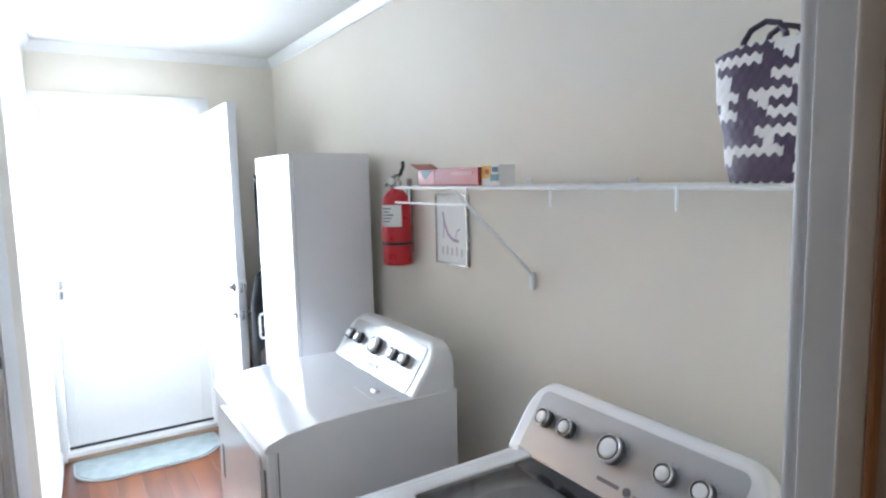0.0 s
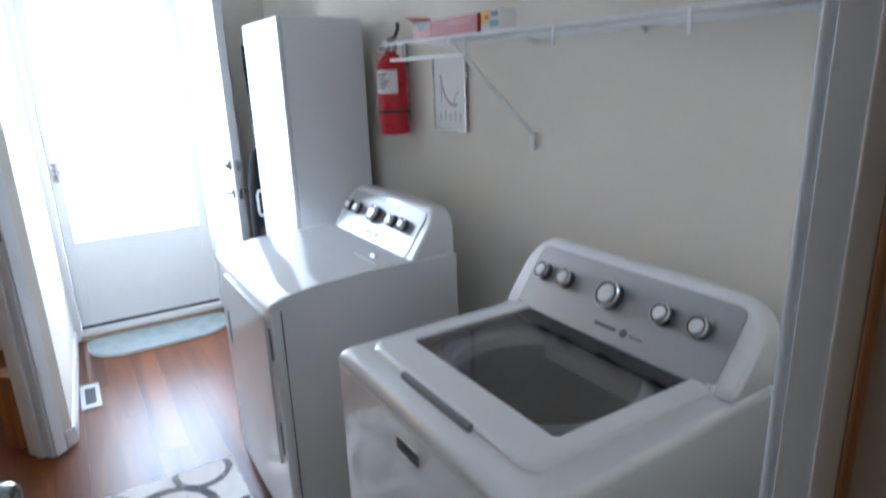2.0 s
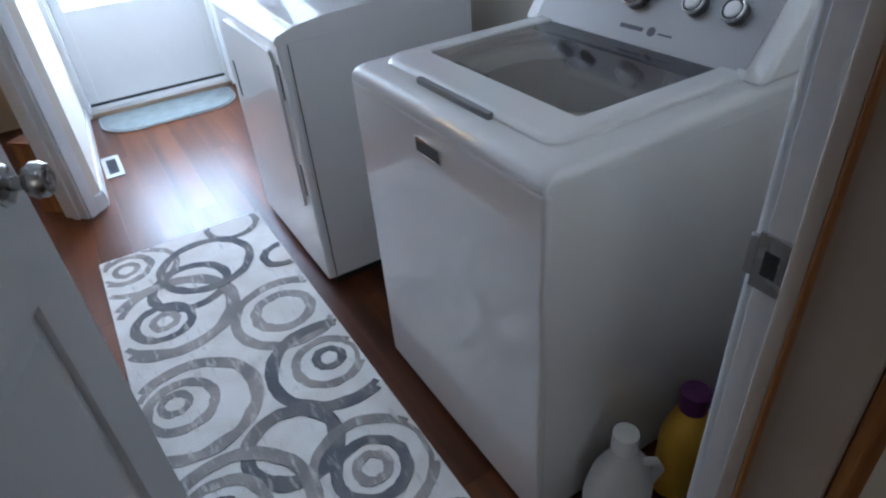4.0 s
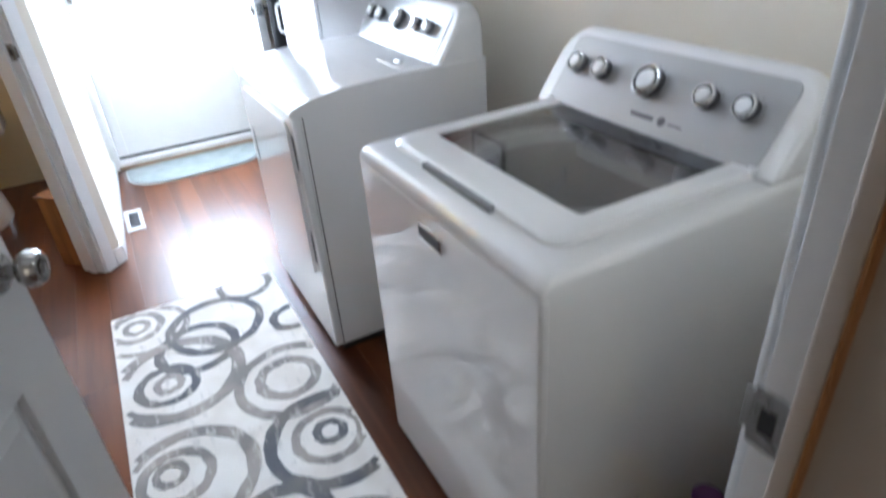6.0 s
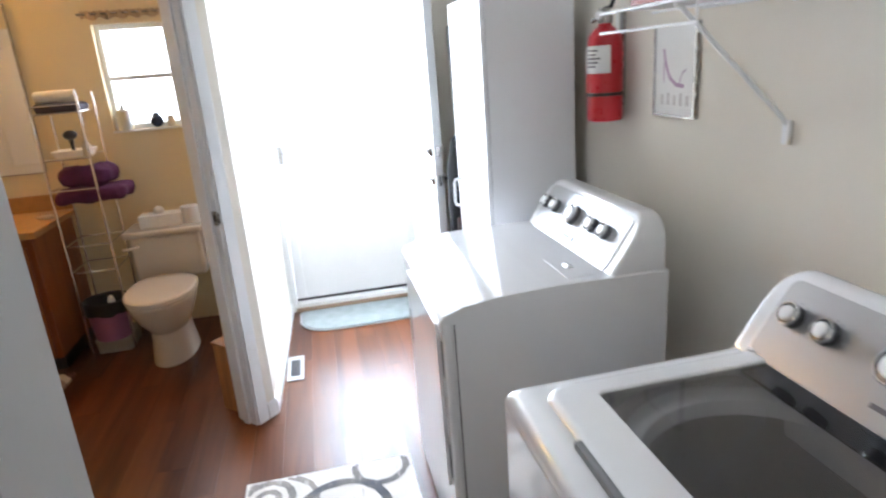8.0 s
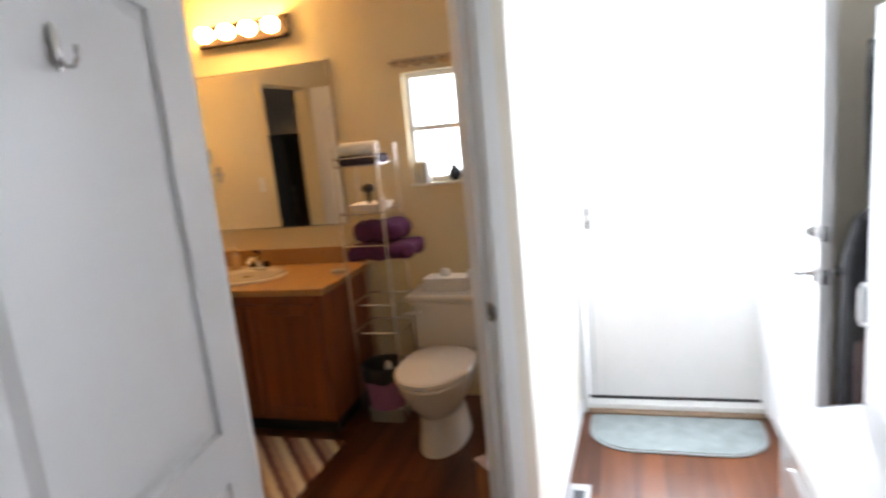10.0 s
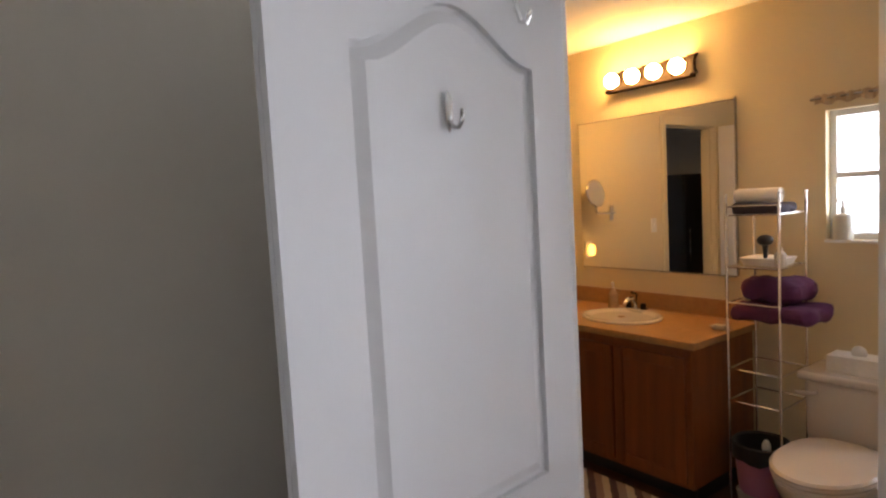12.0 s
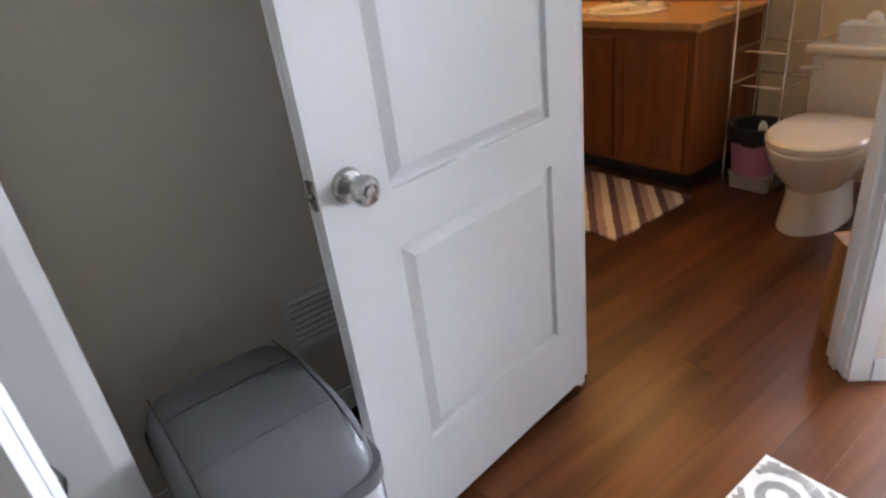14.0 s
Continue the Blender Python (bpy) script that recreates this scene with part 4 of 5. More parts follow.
# The shaded inside of the torn end is put in as a black triangle
part("torn_shade", prism(BM(), [(0.075, 0.048), (0.150, 0.048), (0.118, 0.018)], 0, -0.0450, -0.0438), BLACK, rc, "black triangle for the torn opening's shade", False)
part("torn_flap", abox((-0.085, 0.0, 0.0), (0.0, 0.050, 0.0015), m=pose(0.040, 0.158, 0.049, 24, 0, 0)), PALERED, rc, "lifted paper flap", False)
pc = carton("printed_carton", "white carton printed with yellow and blue", (1.545, 1.650, SZ + 0.006), (1.600, 1.728, SZ + 0.062), PAPER, [((0.45, 0.35), (0.97, 0.97))], YELLOW, 3)
for ya, yb, za, zb, m in ((0.005, 0.022, 0.030, 0.044, REDPRINT), (-0.034, 0.000, 0.012, 0.030, TEAL), (-0.032, -0.008, 0.036, 0.050, BLUEP)):
    part("print", abox((-0.0294, ya, za), (-0.0280, yb, zb)), m, pc, smooth=False)

# woven tote bag
def weave_mat():
    m = bpy.data.materials.new("woven_tote")
    m.use_nodes = True
    nt = m.node_tree
    b = nt.nodes["Principled BSDF"]
    b.inputs["Roughness"].default_value = 0.55
    tc = nt.nodes.new("ShaderNodeTexCoord")
    sep = nt.nodes.new("ShaderNodeSeparateXYZ")
    nt.links.new(tc.outputs["Object"], sep.inputs[0])
    def math_node(op, a, c):
        n = nt.nodes.new("ShaderNodeMath")
        n.operation = op
        for i, v in enumerate((a, c)):
            if isinstance(v, (int, float)):
                n.inputs[i].default_value = v
            elif v is not None:
                nt.links.new(v, n.inputs[i])
        return n.outputs[0]
    wob = math_node("MULTIPLY", math_node("SINE", math_node("MULTIPLY", sep.outputs["Y"], 330.0), 0), 0.0036)
    zz = math_node("ADD", sep.outputs["Z"], wob)
    row = math_node("FLOOR", math_node("DIVIDE", zz, 0.0165), 0)
    col = math_node("FLOOR", math_node("DIVIDE", sep.outputs["Y"], 0.019), 0)
    comb = nt.nodes.new("ShaderNodeCombineXYZ")
    nt.links.new(math_node("MULTIPLY", col, 0.20), comb.inputs[0])
    nt.links.new(math_node("MULTIPLY", row, 0.34), comb.inputs[1])
    n1 = nt.nodes.new("ShaderNodeTexNoise")
    n1.inputs["Scale"].default_value, n1.inputs["Detail"].default_value = 1.0, 2
    nt.links.new(comb.outputs[0], n1.inputs["Vector"])
    alt = math_node("MULTIPLY", math_node("MODULO", math_node("ADD", row, 100.0), 2.0), 0.10)
    pick = math_node("GREATER_THAN", math_node("ADD", n1.outputs[0], alt), 0.55)
    mix = nt.nodes.new("ShaderNodeMix")
    mix.data_type = "RGBA"
    mix.inputs[6].default_value, mix.inputs[7].default_value = (0.055, 0.035, 0.075, 1), (0.74, 0.72, 0.72, 1)
    nt.links.new(pick, mix.inputs[0])
    nt.links.new(mix.outputs[2], b.inputs["Base Color"])
    bp = nt.nodes.new("ShaderNodeBump")
    bp.inputs["Strength"].default_value, bp.inputs["Distance"].default_value = 0.5, 0.003
    fr_ = math_node("PINGPONG", math_node("DIVIDE", zz, 0.0165), 1.0)
    nt.links.new(fr_, bp.inputs["Height"])
    nt.links.new(bp.outputs[0], b.inputs["Normal"])
    return m


TOTE = weave_mat()
tote = thing("tote_bag", "white and dark purple woven tote bag standing on the shelf", "bag", Matrix.Translation((1.655, 0.905, SZ + 0.006)))
bm = BM()
rings = []
for i in range(9):
    u = i / 8
    hw, hd = 0.112 + 0.060 * u ** 0.8, 0.075 - 0.035 * u
    ring = []
    for k in range(28):
        a = k * math.tau / 28
        cx = math.copysign(abs(math.cos(a)) ** 0.45, math.cos(a)) * hd
        cy = math.copysign(abs(math.sin(a)) ** 0.45, math.sin(a)) * hw
        ring.append(bm.verts.new((cx + 0.008 * noise.noise((cy * 9, u * 4, 1)), cy, u * (0.250 - 0.012 * math.sin(a)) + 0.006 * noise.noise((cy * 7, u * 3, 5)) * u)))
    rings.append(ring)
for a, b in zip(rings, rings[1:]):
    for k in range(28):
        bm.faces.new((a[k], a[(k + 1) % 28], b[(k + 1) % 28], b[k]))
bm.faces.new(rings[0][::-1])
part("bag_body", bm, TOTE, tote)
for sx in (-0.035, 0.035):
    part("strap", tube(BM(), [(sx, 0.100, 0.225), (sx, 0.099, 0.255), (sx * 0.9, 0.088, 0.275), (sx * 0.8, 0.062, 0.286), (sx * 0.9, 0.036, 0.278), (sx, 0.022, 0.258), (sx, 0.020, 0.225)], 0.0055), mat("dark_braid", (0.05, 0.035, 0.06), 0.6, var=0.6, scale=60) if sx < 0 else bpy.data.materials["dark_braid"], tote, "dark braided handle")

# ------------------------------------------------------------------ floor things in the laundry
dm = thing("doormat", "pale grey half-round doormat in front of the outside door", "doormat")
part("mat_top", prism(BM(), rounded_outline(0.485, 1.265, 4.075, 4.415, (0.03, 0.03, 0.20, 0.20), 10), 2, 0.002, 0.013, 0.003), MATGREY, dm)
part("binding", prism(BM(), rounded_outline(0.475, 1.275, 4.065, 4.425, (0.035, 0.035, 0.205, 0.205), 10), 2, 0.001, 0.008, 0.002), mat("mat_binding", (0.30, 0.32, 0.32), 0.9, var=0.1, scale=20), dm)

vent = thing("floor_register", "white steel floor register with dark slots", "floor vent")
VX0, VX1, VY0, VY1 = 0.412, 0.500, 3.495, 3.775
for a, b in (((VX0, VY0), (VX0 + 0.020, VY1)), ((VX1 - 0.020, VY0), (VX1, VY1)), ((VX0 + 0.020, VY0), (VX1 - 0.020, VY0 + 0.045)), ((VX0 + 0.020, VY1 - 0.045), (VX1 - 0.020, VY1))):
    part("flange", abox((a[0], a[1], 0.001), (b[0], b[1], 0.006), 0.0015), mat("register_paint", (0.36, 0.36, 0.36), 0.4) if a == (VX0, VY0) and b[0] < VX1 - 0.03 else bpy.data.materials["register_paint"], vent)
part("duct", abox((VX0 + 0.020, VY0 + 0.045, 0.001), (VX1 - 0.020, VY1 - 0.045, 0.002)), BLACK, vent)
for k in range(13):
    y = VY0 + 0.053 + k * 0.0145
    part("slat", abox((VX0 + 0.020, y, 0.0022), (VX1 - 0.020, y + 0.004, 0.005)), bpy.data.materials["grey_gap"], vent, smooth=False)

# runner with rings
RX0, RX1, RY0, RY1 = 0.285, 0.925, 0.870, 2.695
rug = thing("runner_rug", "ivory runner rug patterned with grey and charcoal rings", "rug")
part("rug_base", abox((RX0, RY0, 0.001), (RX1, RY1, 0.009), 0.003), RUGBASE, rug)
def ring_mesh(cx, cy, r, w, z, seed):
    bm = BM()
    n = 64
    rows = []
    for k in range(n):
        a = k * math.tau / n
        j = 0.004 * noise.noise((math.cos(a) * 2.2 + seed, math.sin(a) * 2.2, seed)) + 0.0022 * noise.noise((math.cos(a) * 9, math.sin(a) * 9, seed))
        q = w * (0.5 + 0.14 * noise.noise((math.cos(a) * 3, math.sin(a) * 3, seed + 7)))
        cols = []
        for f in (-1, 0, 1):
            rr = r + j + q * f
            cols.append((cx + rr * math.cos(a), cy + rr * math.sin(a)))
        rows.append(cols)
    for k in range(n):
        p, q = rows[k], rows[(k + 1) % n]
        for i in (0, 1):
            quad = [p[i], q[i], q[i + 1], p[i + 1]]
            if all(RX0 + 0.002 < x < RX1 - 0.002 and RY0 + 0.002 < y < RY1 - 0.002 for x, y in quad):
                bm.faces.new([bm.verts.new((x, y, z)) for x, y in quad])
    bmesh.ops.remove_doubles(bm, verts=bm.verts[:], dist=0.0002)
    if bm.faces:
        ext = bmesh.ops.extrude_face_region(bm, geom=bm.faces[:])
        bmesh.ops.translate(bm, verts=[v for v in ext["geom"] if isinstance(v, bmesh.types.BMVert)], vec=(0, 0, 0.0012))
    return bm


RINGS = [
    (0.371, 2.582, 0.040, 0.020, 1), (0.371, 2.582, 0.090, 0.024, 1), (0.400, 2.545, 0.150, 0.022, 1),
    (0.555, 2.325, 0.132, 0.030, 0), (0.436, 2.172, 0.040, 0.022, 1), (0.432, 2.170, 0.092, 0.026, 0), (0.470, 2.190, 0.200, 0.040, 1),
    (0.792, 1.982, 0.092, 0.030, 1), (0.800, 1.972, 0.172, 0.030, 1), (0.831, 1.676, 0.040, 0.022, 0), (0.823, 1.666, 0.098, 0.024, 1), (0.830, 1.658, 0.180, 0.034, 0),
    (0.387, 1.767, 0.040, 0.020, 1), (0.400, 1.748, 0.095, 0.026, 1), (0.427, 1.722, 0.182, 0.034, 1),
    (0.622, 1.430, 0.118, 0.036, 0), (0.768, 1.245, 0.040, 0.022, 1), (0.764, 1.244, 0.090, 0.026, 0), (0.768, 1.246, 0.155, 0.024, 1),
    (0.904, 2.312, 0.070, 0.026, 0), (0.800, 2.650, 0.100, 0.022, 0),  (0.640, 2.430, 0.165, 0.028, 0),
    (0.400, 1.330, 0.045, 0.022, 0), (0.405, 1.325, 0.105, 0.028, 1), (0.430, 1.300, 0.190, 0.034, 1), (0.600, 1.050, 0.130, 0.030, 1), (0.850, 0.960, 0.090, 0.026, 1), (0.380, 0.960, 0.100, 0.026, 0),
]
for i, (cx, cy, r, w, k) in enumerate(RINGS):
    part("ring", ring_mesh(cx, cy, r, w * 1.18, 0.0086 + 0.00006 * i, i * 3.7), (RUGDARK, RUGGREY)[k], rug)

# swing-top bin in the nook, with its liner
bin_ = thing("swing_top_bin", "grey plastic swing-top bin with a clear liner", "rubbish bin", pose(-0.178, 1.600, 0, 0, 0, 0))
def tapered(bm, w0, d0, w1, d1, z0, z1, r, steps=4, n=6):
    rows = []
    for i in range(steps + 1):
        u = i / steps
        w, d = w0 + (w1 - w0) * u, d0 + (d1 - d0) * u
        rows.append([bm.verts.new((x, y, z0 + (z1 - z0) * u)) for x, y in rounded_outline(-w / 2, w / 2, -d / 2, d / 2, (r,) * 4, n)])
    for a, b in zip(rows, rows[1:]):
        for k in range(len(a)):
            bm.faces.new((a[k], a[(k + 1) % len(a)], b[(k + 1) % len(a)], b[k]))
    bm.faces.new(rows[0][::-1])
    bm.faces.new(rows[-1])
    return bm
part("bucket", tapered(BM(), 0.29, 0.22, 0.410, 0.285, 0.0, 0.465, 0.04), GREYBIN, bin_)
bm = tapered(BM(), 0.424, 0.296, 0.444, 0.312, 0.28, 0.474, 0.045, 8)
for v in bm.verts:
    if v.co.z < 0.46:
        k = noise.noise((v.co.x * 22, v.co.y * 22, v.co.z * 10))
        v.co.x *= 1 + 0.02 * k
        v.co.y *= 1 + 0.03 * k
        if v.co.z < 0.31:
            v.co.z += 0.03 * noise.noise((v.co.x * 14, v.co.y * 14, 3))
part("liner", bm, PLASTICBAG, bin_, "clear plastic liner folded over the rim")
part("lid_collar", tapered(BM(), 0.454, 0.322, 0.454, 0.322, 0.470, 0.502, 0.055, 2), GREYBIN, bin_)
BIN_HX, BIN_HY = 0.226, 0.160
def bin_height(x):
    """The lid's roof along its length: a rear half, a ridge, then two falling facets."""
    keys = ((-0.226, 0.565), (-0.170, 0.592), (-0.045, 0.612), (0.105, 0.602), (0.183, 0.566), (0.226, 0.515))
    for (xa, za), (xb, zb) in zip(keys, keys[1:]):
        if x <= xb:
            return za + (zb - za) * max(0.0, x - xa) / (xb - xa)
    return keys[-1][1]
def bin_lid():
    bm = BM()
    levels = [1.0, 0.997, 0.985, 0.965, 0.935, 0.89, 0.83, 0.74, 0.62, 0.48, 0.33, 0.17, 0.05]
    rings = []
    for s in levels:
        ring = []
        for k in range(64):
            a = (k + 0.5) * math.tau / 64
            x = BIN_HX * s * math.copysign(abs(math.cos(a)) ** 0.42, math.cos(a))
            y = BIN_HY * s * math.copysign(abs(math.sin(a)) ** 0.42, math.sin(a))
            ring.append(bm.verts.new((x, y, 0.500 + (bin_height(x) - 0.500) * (1 - s ** 9) ** 0.45)))
        rings.append(ring)
    for a, b in zip(rings, rings[1:]):
        for k in range(64):
            bm.faces.new((a[k], a[(k + 1) % 64], b[(k + 1) % 64], b[k]))
    bm.faces.new(rings[-1])
    return bm
lidp = part("dome_lid", bin_lid(), GREYBIN, bin_)
def on_lid(x, y, lift=0.0002):
    s = max(abs(x) / BIN_HX, abs(y) / BIN_HY)
    return (x, y, 0.500 + (bin_height(x) - 0.500) * (1 - s ** 9) ** 0.45 + lift)
part("flap_gap", tube(BM(), [on_lid(-0.045, -0.124 + 0.031 * i) for i in range(9)], 0.0016, 6), BLACK, lidp)
for y in (-0.130, 0.130):
    part("flap_seam", tube(BM(), [on_lid(-0.170 + 0.0300 * i, y) for i in range(13)], 0.0017, 6), BLACK, lidp)
part("flap_crease", tube(BM(), [on_lid(0.105, -0.124 + 0.031 * i, -0.0008) for i in range(9)], 0.0016, 6), GREYBIN, lidp)

gr = thing("return_air_grille", "white steel return-air grille low on the wall", "air vent")
for a, b in (((1.870, 0.270), (2.120, 0.290)), ((1.870, 0.455), (2.120, 0.475)), ((1.870, 0.290), (1.895, 0.455)), ((2.095, 0.290), (2.120, 0.455))):
    part("frame", abox((-0.6995, a[0], a[1]), (-0.690, b[0], b[1]), 0.002), TRIM, gr)
part("backing", abox((-0.6995, 1.895, 0.290), (-0.6975, 2.095, 0.455)), BLACK, gr)
for k in range(8):
    z = 0.297 + k * 0.0205
    part("slat", abox((-0.0075, 1.895, -0.0012), (0.0075, 2.095, 0.0012), m=pose(-0.6925, 0, z + 0.006, 0, 42, 0)), TRIM, gr, smooth=False)

# bottles on the floor beside the washer
def bottle(name, label, x, y, prof, m, capm, cap):
    ob = thing(name, label, "bottle", Matrix.Translation((x, y, 0)), "bottles beside the washer")
    part("bottle_body", lathe(BM(), prof, 20, sx=1.0, sy=0.75), m, ob)
    part("cap", lathe(BM(), cap, 16), capm, ob)
    return ob
jug = bottle("detergent_jug", "white plastic detergent jug standing on the floor", 1.150, 0.800, [(0.06, 0.002), (0.080, 0.012), (0.082, 0.15), (0.068, 0.21), (0.036, 0.262), (0.022, 0.285)], JUG, JUG, [(0.026, 0.283), (0.027, 0.300), (0.026, 0.328), (0.012, 0.331)])
part("handle", tube(BM(), [(0.03, -0.02, 0.235), (0.065, -0.03, 0.22), (0.085, -0.03, 0.18), (0.078, -0.02, 0.14)], 0.011), JUG, jug)
bottle("yellow_bottle", "yellow detergent bottle with a purple cap", 1.355, 0.800, [(0.050, 0.002), (0.066, 0.012), (0.068, 0.18), (0.052, 0.235), (0.028, 0.265)], YELLOW, mat("purple_cap", (0.10, 0.02, 0.12), 0.35), [(0.030, 0.263), (0.032, 0.315), (0.024, 0.322)])
bottle("blue_bottle", "blue cleaning bottle on the floor by the wall", 1.340, 0.640, [(0.05, 0.002), (0.066, 0.012), (0.066, 0.17), (0.045, 0.22), (0.02, 0.25)], BLUEP, BLUEP, [(0.022, 0.248), (0.022, 0.28), (0.012, 0.283)])

# ------------------------------------------------------------------ bathroom
vanity = thing("vanity_cabinet", "oak bathroom vanity cabinet with raised-panel doors", "cabinet")
VF, VR = 4.035, -0.800
part("carcass", abox((-2.025, VF + 0.020, 0.10), (VR, 4.615, 0.788), 0.002), OAK, vanity)
part("toe_kick", abox((-2.025, VF + 0.075, 0.0), (VR - 0.03, 4.60, 0.10)), BLACK, vanity)
part("face_frame", abox((-2.025, VF, 0.10), (VR, VF + 0.020, 0.788), 0.002), OAK, vanity)
for x0, x1 in ((-1.230, -0.828), (-1.650, -1.244), (-2.010, -1.664)):
    dr = part("door", abox((x0, VF - 0.014, 0.125), (x1, VF - 0.001, 0.742), 0.003), OAK, vanity, "oak cabinet door")
    fw, za, zb = 0.055, 0.125, 0.742
    for a, b in (((x0, za), (x0 + fw, zb)), ((x1 - fw, za), (x1, zb)), ((x0 + fw, za), (x1 - fw, za + fw)), ((x0 + fw, zb - fw), (x1 - fw, zb))):
        part("frame_piece", abox((a[0], VF - 0.022, a[1]), (b[0], VF - 0.0135, b[1]), 0.004), OAK, dr)
    part("flat_field", abox((x0 + fw + 0.001, VF - 0.0165, za + fw + 0.001), (x1 - fw - 0.001, VF - 0.0135, zb - fw - 0.001), 0.001), OAK, dr)
top = thing("countertop", "tan laminate bathroom countertop with a backsplash", "countertop")
part("slab", abox((-2.028, 4.005, 0.790), (-0.765, 4.612, 0.826), 0.005), COUNTER, top)
part("backsplash", abox((-2.028, 4.600, 0.827), (-0.765, 4.618, 0.925), 0.003), COUNTER, top)
sink = thing("basin", "white oval drop-in wash basin", "sink", Matrix.Translation((-1.385, 4.300, 0.826)))
part("bowl", lathe(BM(), [(0.232, 0.000), (0.236, 0.009), (0.226, 0.016), (0.205, 0.014), (0.188, 0.003), (0.170, 0.0015), (0.06, 0.001)], 40, sx=1.0, sy=0.83), CERAMIC, sink)
part("drain", lathe(BM(), [(0.022, 0.0012), (0.022, 0.004), (0.012, 0.0042)], 20), CHROME, sink)
tap = thing("basin_tap", "chrome basin tap with a dark lever", "tap", Matrix.Translation((-1.410, 4.470, 0.827)))
part("base", abox((-0.07, -0.022, 0.012), (0.07, 0.022, 0.026), 0.006), CHROME, tap)
part("foot", abox((-0.055, -0.016, 0.0), (0.055, 0.016, 0.014)), CHROME, tap)
part("spout", tube(BM(), [(0, 0, 0.02), (0, -0.005, 0.06), (0, -0.03, 0.085), (0, -0.075, 0.085), (0, -0.105, 0.065)], 0.013), CHROME, tap)
part("lever", tube(BM(), [(0, 0, 0.07), (0.002, 0.012, 0.10), (0.008, -0.02, 0.118), (0.01, -0.045, 0.122)], 0.008), BRONZE, tap)
for sx in (-0.05, 0.05):
    part("valve_cap", lathe(BM(), [(0.016, 0.02), (0.018, 0.045), (0.012, 0.056)], 16, Matrix.Translation((sx, 0, 0))), BRONZE, tap)
soap = thing("soap_dispenser", "clear soap bottle with a pump beside the basin", "soap bottle", Matrix.Translation((-1.570, 4.470, 0.826)))
part("bottle_body", lathe(BM(), [(0.026, 0), (0.030, 0.004), (0.030, 0.095), (0.014, 0.115), (0.012, 0.13)], 18), mat("soap_liquid", (0.45, 0.30, 0.16), 0.2), soap)
part("pump", tube(BM(), [(0, 0, 0.128), (0, 0, 0.160), (0.006, -0.01, 0.165), (0.01, -0.032, 0.160)], 0.005), CERAMIC, soap)
dish = thing("soap_dish", "small white soap dish on the vanity top", "dish", Matrix.Translation((-0.828, 4.345, 0.826)))
part("dish", lathe(BM(), [(0.035, 0), (0.050, 0.010), (0.056, 0.016), (0.050, 0.014), (0.02, 0.006)], 24, sy=0.75), CERAMIC, dish)
part("soap_bar", abox((-0.028, -0.017, 0.008), (0.028, 0.017, 0.026), 0.008, 3), CERAMIC, dish)

mir = thing("vanity_mirror", "large frameless mirror with thin edge trim above the vanity", "mirror")
part("glass", abox((-1.910, 4.611, 1.060), (-0.877, 4.617, 1.978)), MIRROR, mir, smooth=False)
part("edge_trim", abox((-0.877, 4.608, 1.060), (-0.866, 4.619, 1.995), 0.002), NICKEL, mir)
part("edge_trim", abox((-1.910, 4.609, 1.052), (-0.877, 4.619, 1.060), 0.001), NICKEL, mir)
part("edge_trim", abox((-1.910, 4.609, 1.978), (-0.877, 4.619, 1.984), 0.001), NICKEL, mir)

lamp = thing("vanity_light_bar", "dark bronze vanity light bar with four glowing globe bulbs", "wall lamp")
bm = BM()
prism(bm, [(4.620, 2.134), (4.604, 2.136), (4.596, 2.146), (4.596, 2.242), (4.604, 2.252), (4.620, 2.254)], 0, -1.660, -1.085, 0.006, 2)
part("back_plate", bm, BRONZE, lamp)
part("bottom_rail", abox((-1.655, 4.566, 2.134), (-1.090, 4.597, 2.152), 0.004), BRONZE, lamp)
for i in range(4):
    x = -1.5165 + i * 0.1435
    half = [(0.027, 2.150), (0.017, 2.165), (0.010, 2.185), (0.008, 2.200), (0.010, 2.215), (0.017, 2.235), (0.030, 2.252)]
    fin = [(x + w, z) for w, z in half] + [(x - w, z) for w, z in half[::-1]]
    part("fin", prism(BM(), fin, 1, 4.572, 4.597), BRONZE, lamp, "flared bronze fin between bulbs")
for i in range(4):
    x = -1.588 + i * 0.1435
    cup = part("socket_cup", lathe(BM(), [(0.020, 0.0), (0.030, 0.006), (0.030, 0.018), (0.022, 0.020)], 20, Matrix.Translation((x, 4.597, 2.204)) @ Matrix.Rotation(math.pi / 2, 4, "X")), BRONZE, lamp)
    part("bulb", ball(BM(), (x, 4.545, 2.200), 0.044, u=24, v=16), BULB, cup, "glowing warm globe bulb")

mag = thing("magnifying_mirror", "round chrome magnifying mirror on a swing arm", "mirror")
part("wall_plate", abox((-2.028, 4.140, 1.330), (-2.014, 4.180, 1.440), 0.004), CHROME, mag)
part("arm", tube(BM(), [(-2.014, 4.16, 1.385), (-1.985, 4.165, 1.385), (-1.970, 4.25, 1.388), (-1.955, 4.36, 1.392), (-1.950, 4.41, 1.400), (-1.950, 4.42, 1.440)], 0.008), CHROME, mag)
hd = part("rim", lathe(BM(), [(0.088, -0.006), (0.094, 0.0), (0.094, 0.008), (0.088, 0.012)], 32, Matrix.Translation((-1.950, 4.42, 1.530)) @ Matrix.Rotation(radians(80), 4, "Y")), CHROME, mag)
part("lens", lathe(BM(), [(0.086, -0.004), (0.086, 0.0125), (0.03, 0.0128)], 32, Matrix.Translation((-1.950, 4.42, 1.530)) @ Matrix.Rotation(radians(80), 4, "Y")), MIRROR, hd)
nl = thing("night_light", "amber glowing plug-in night light", "night light")
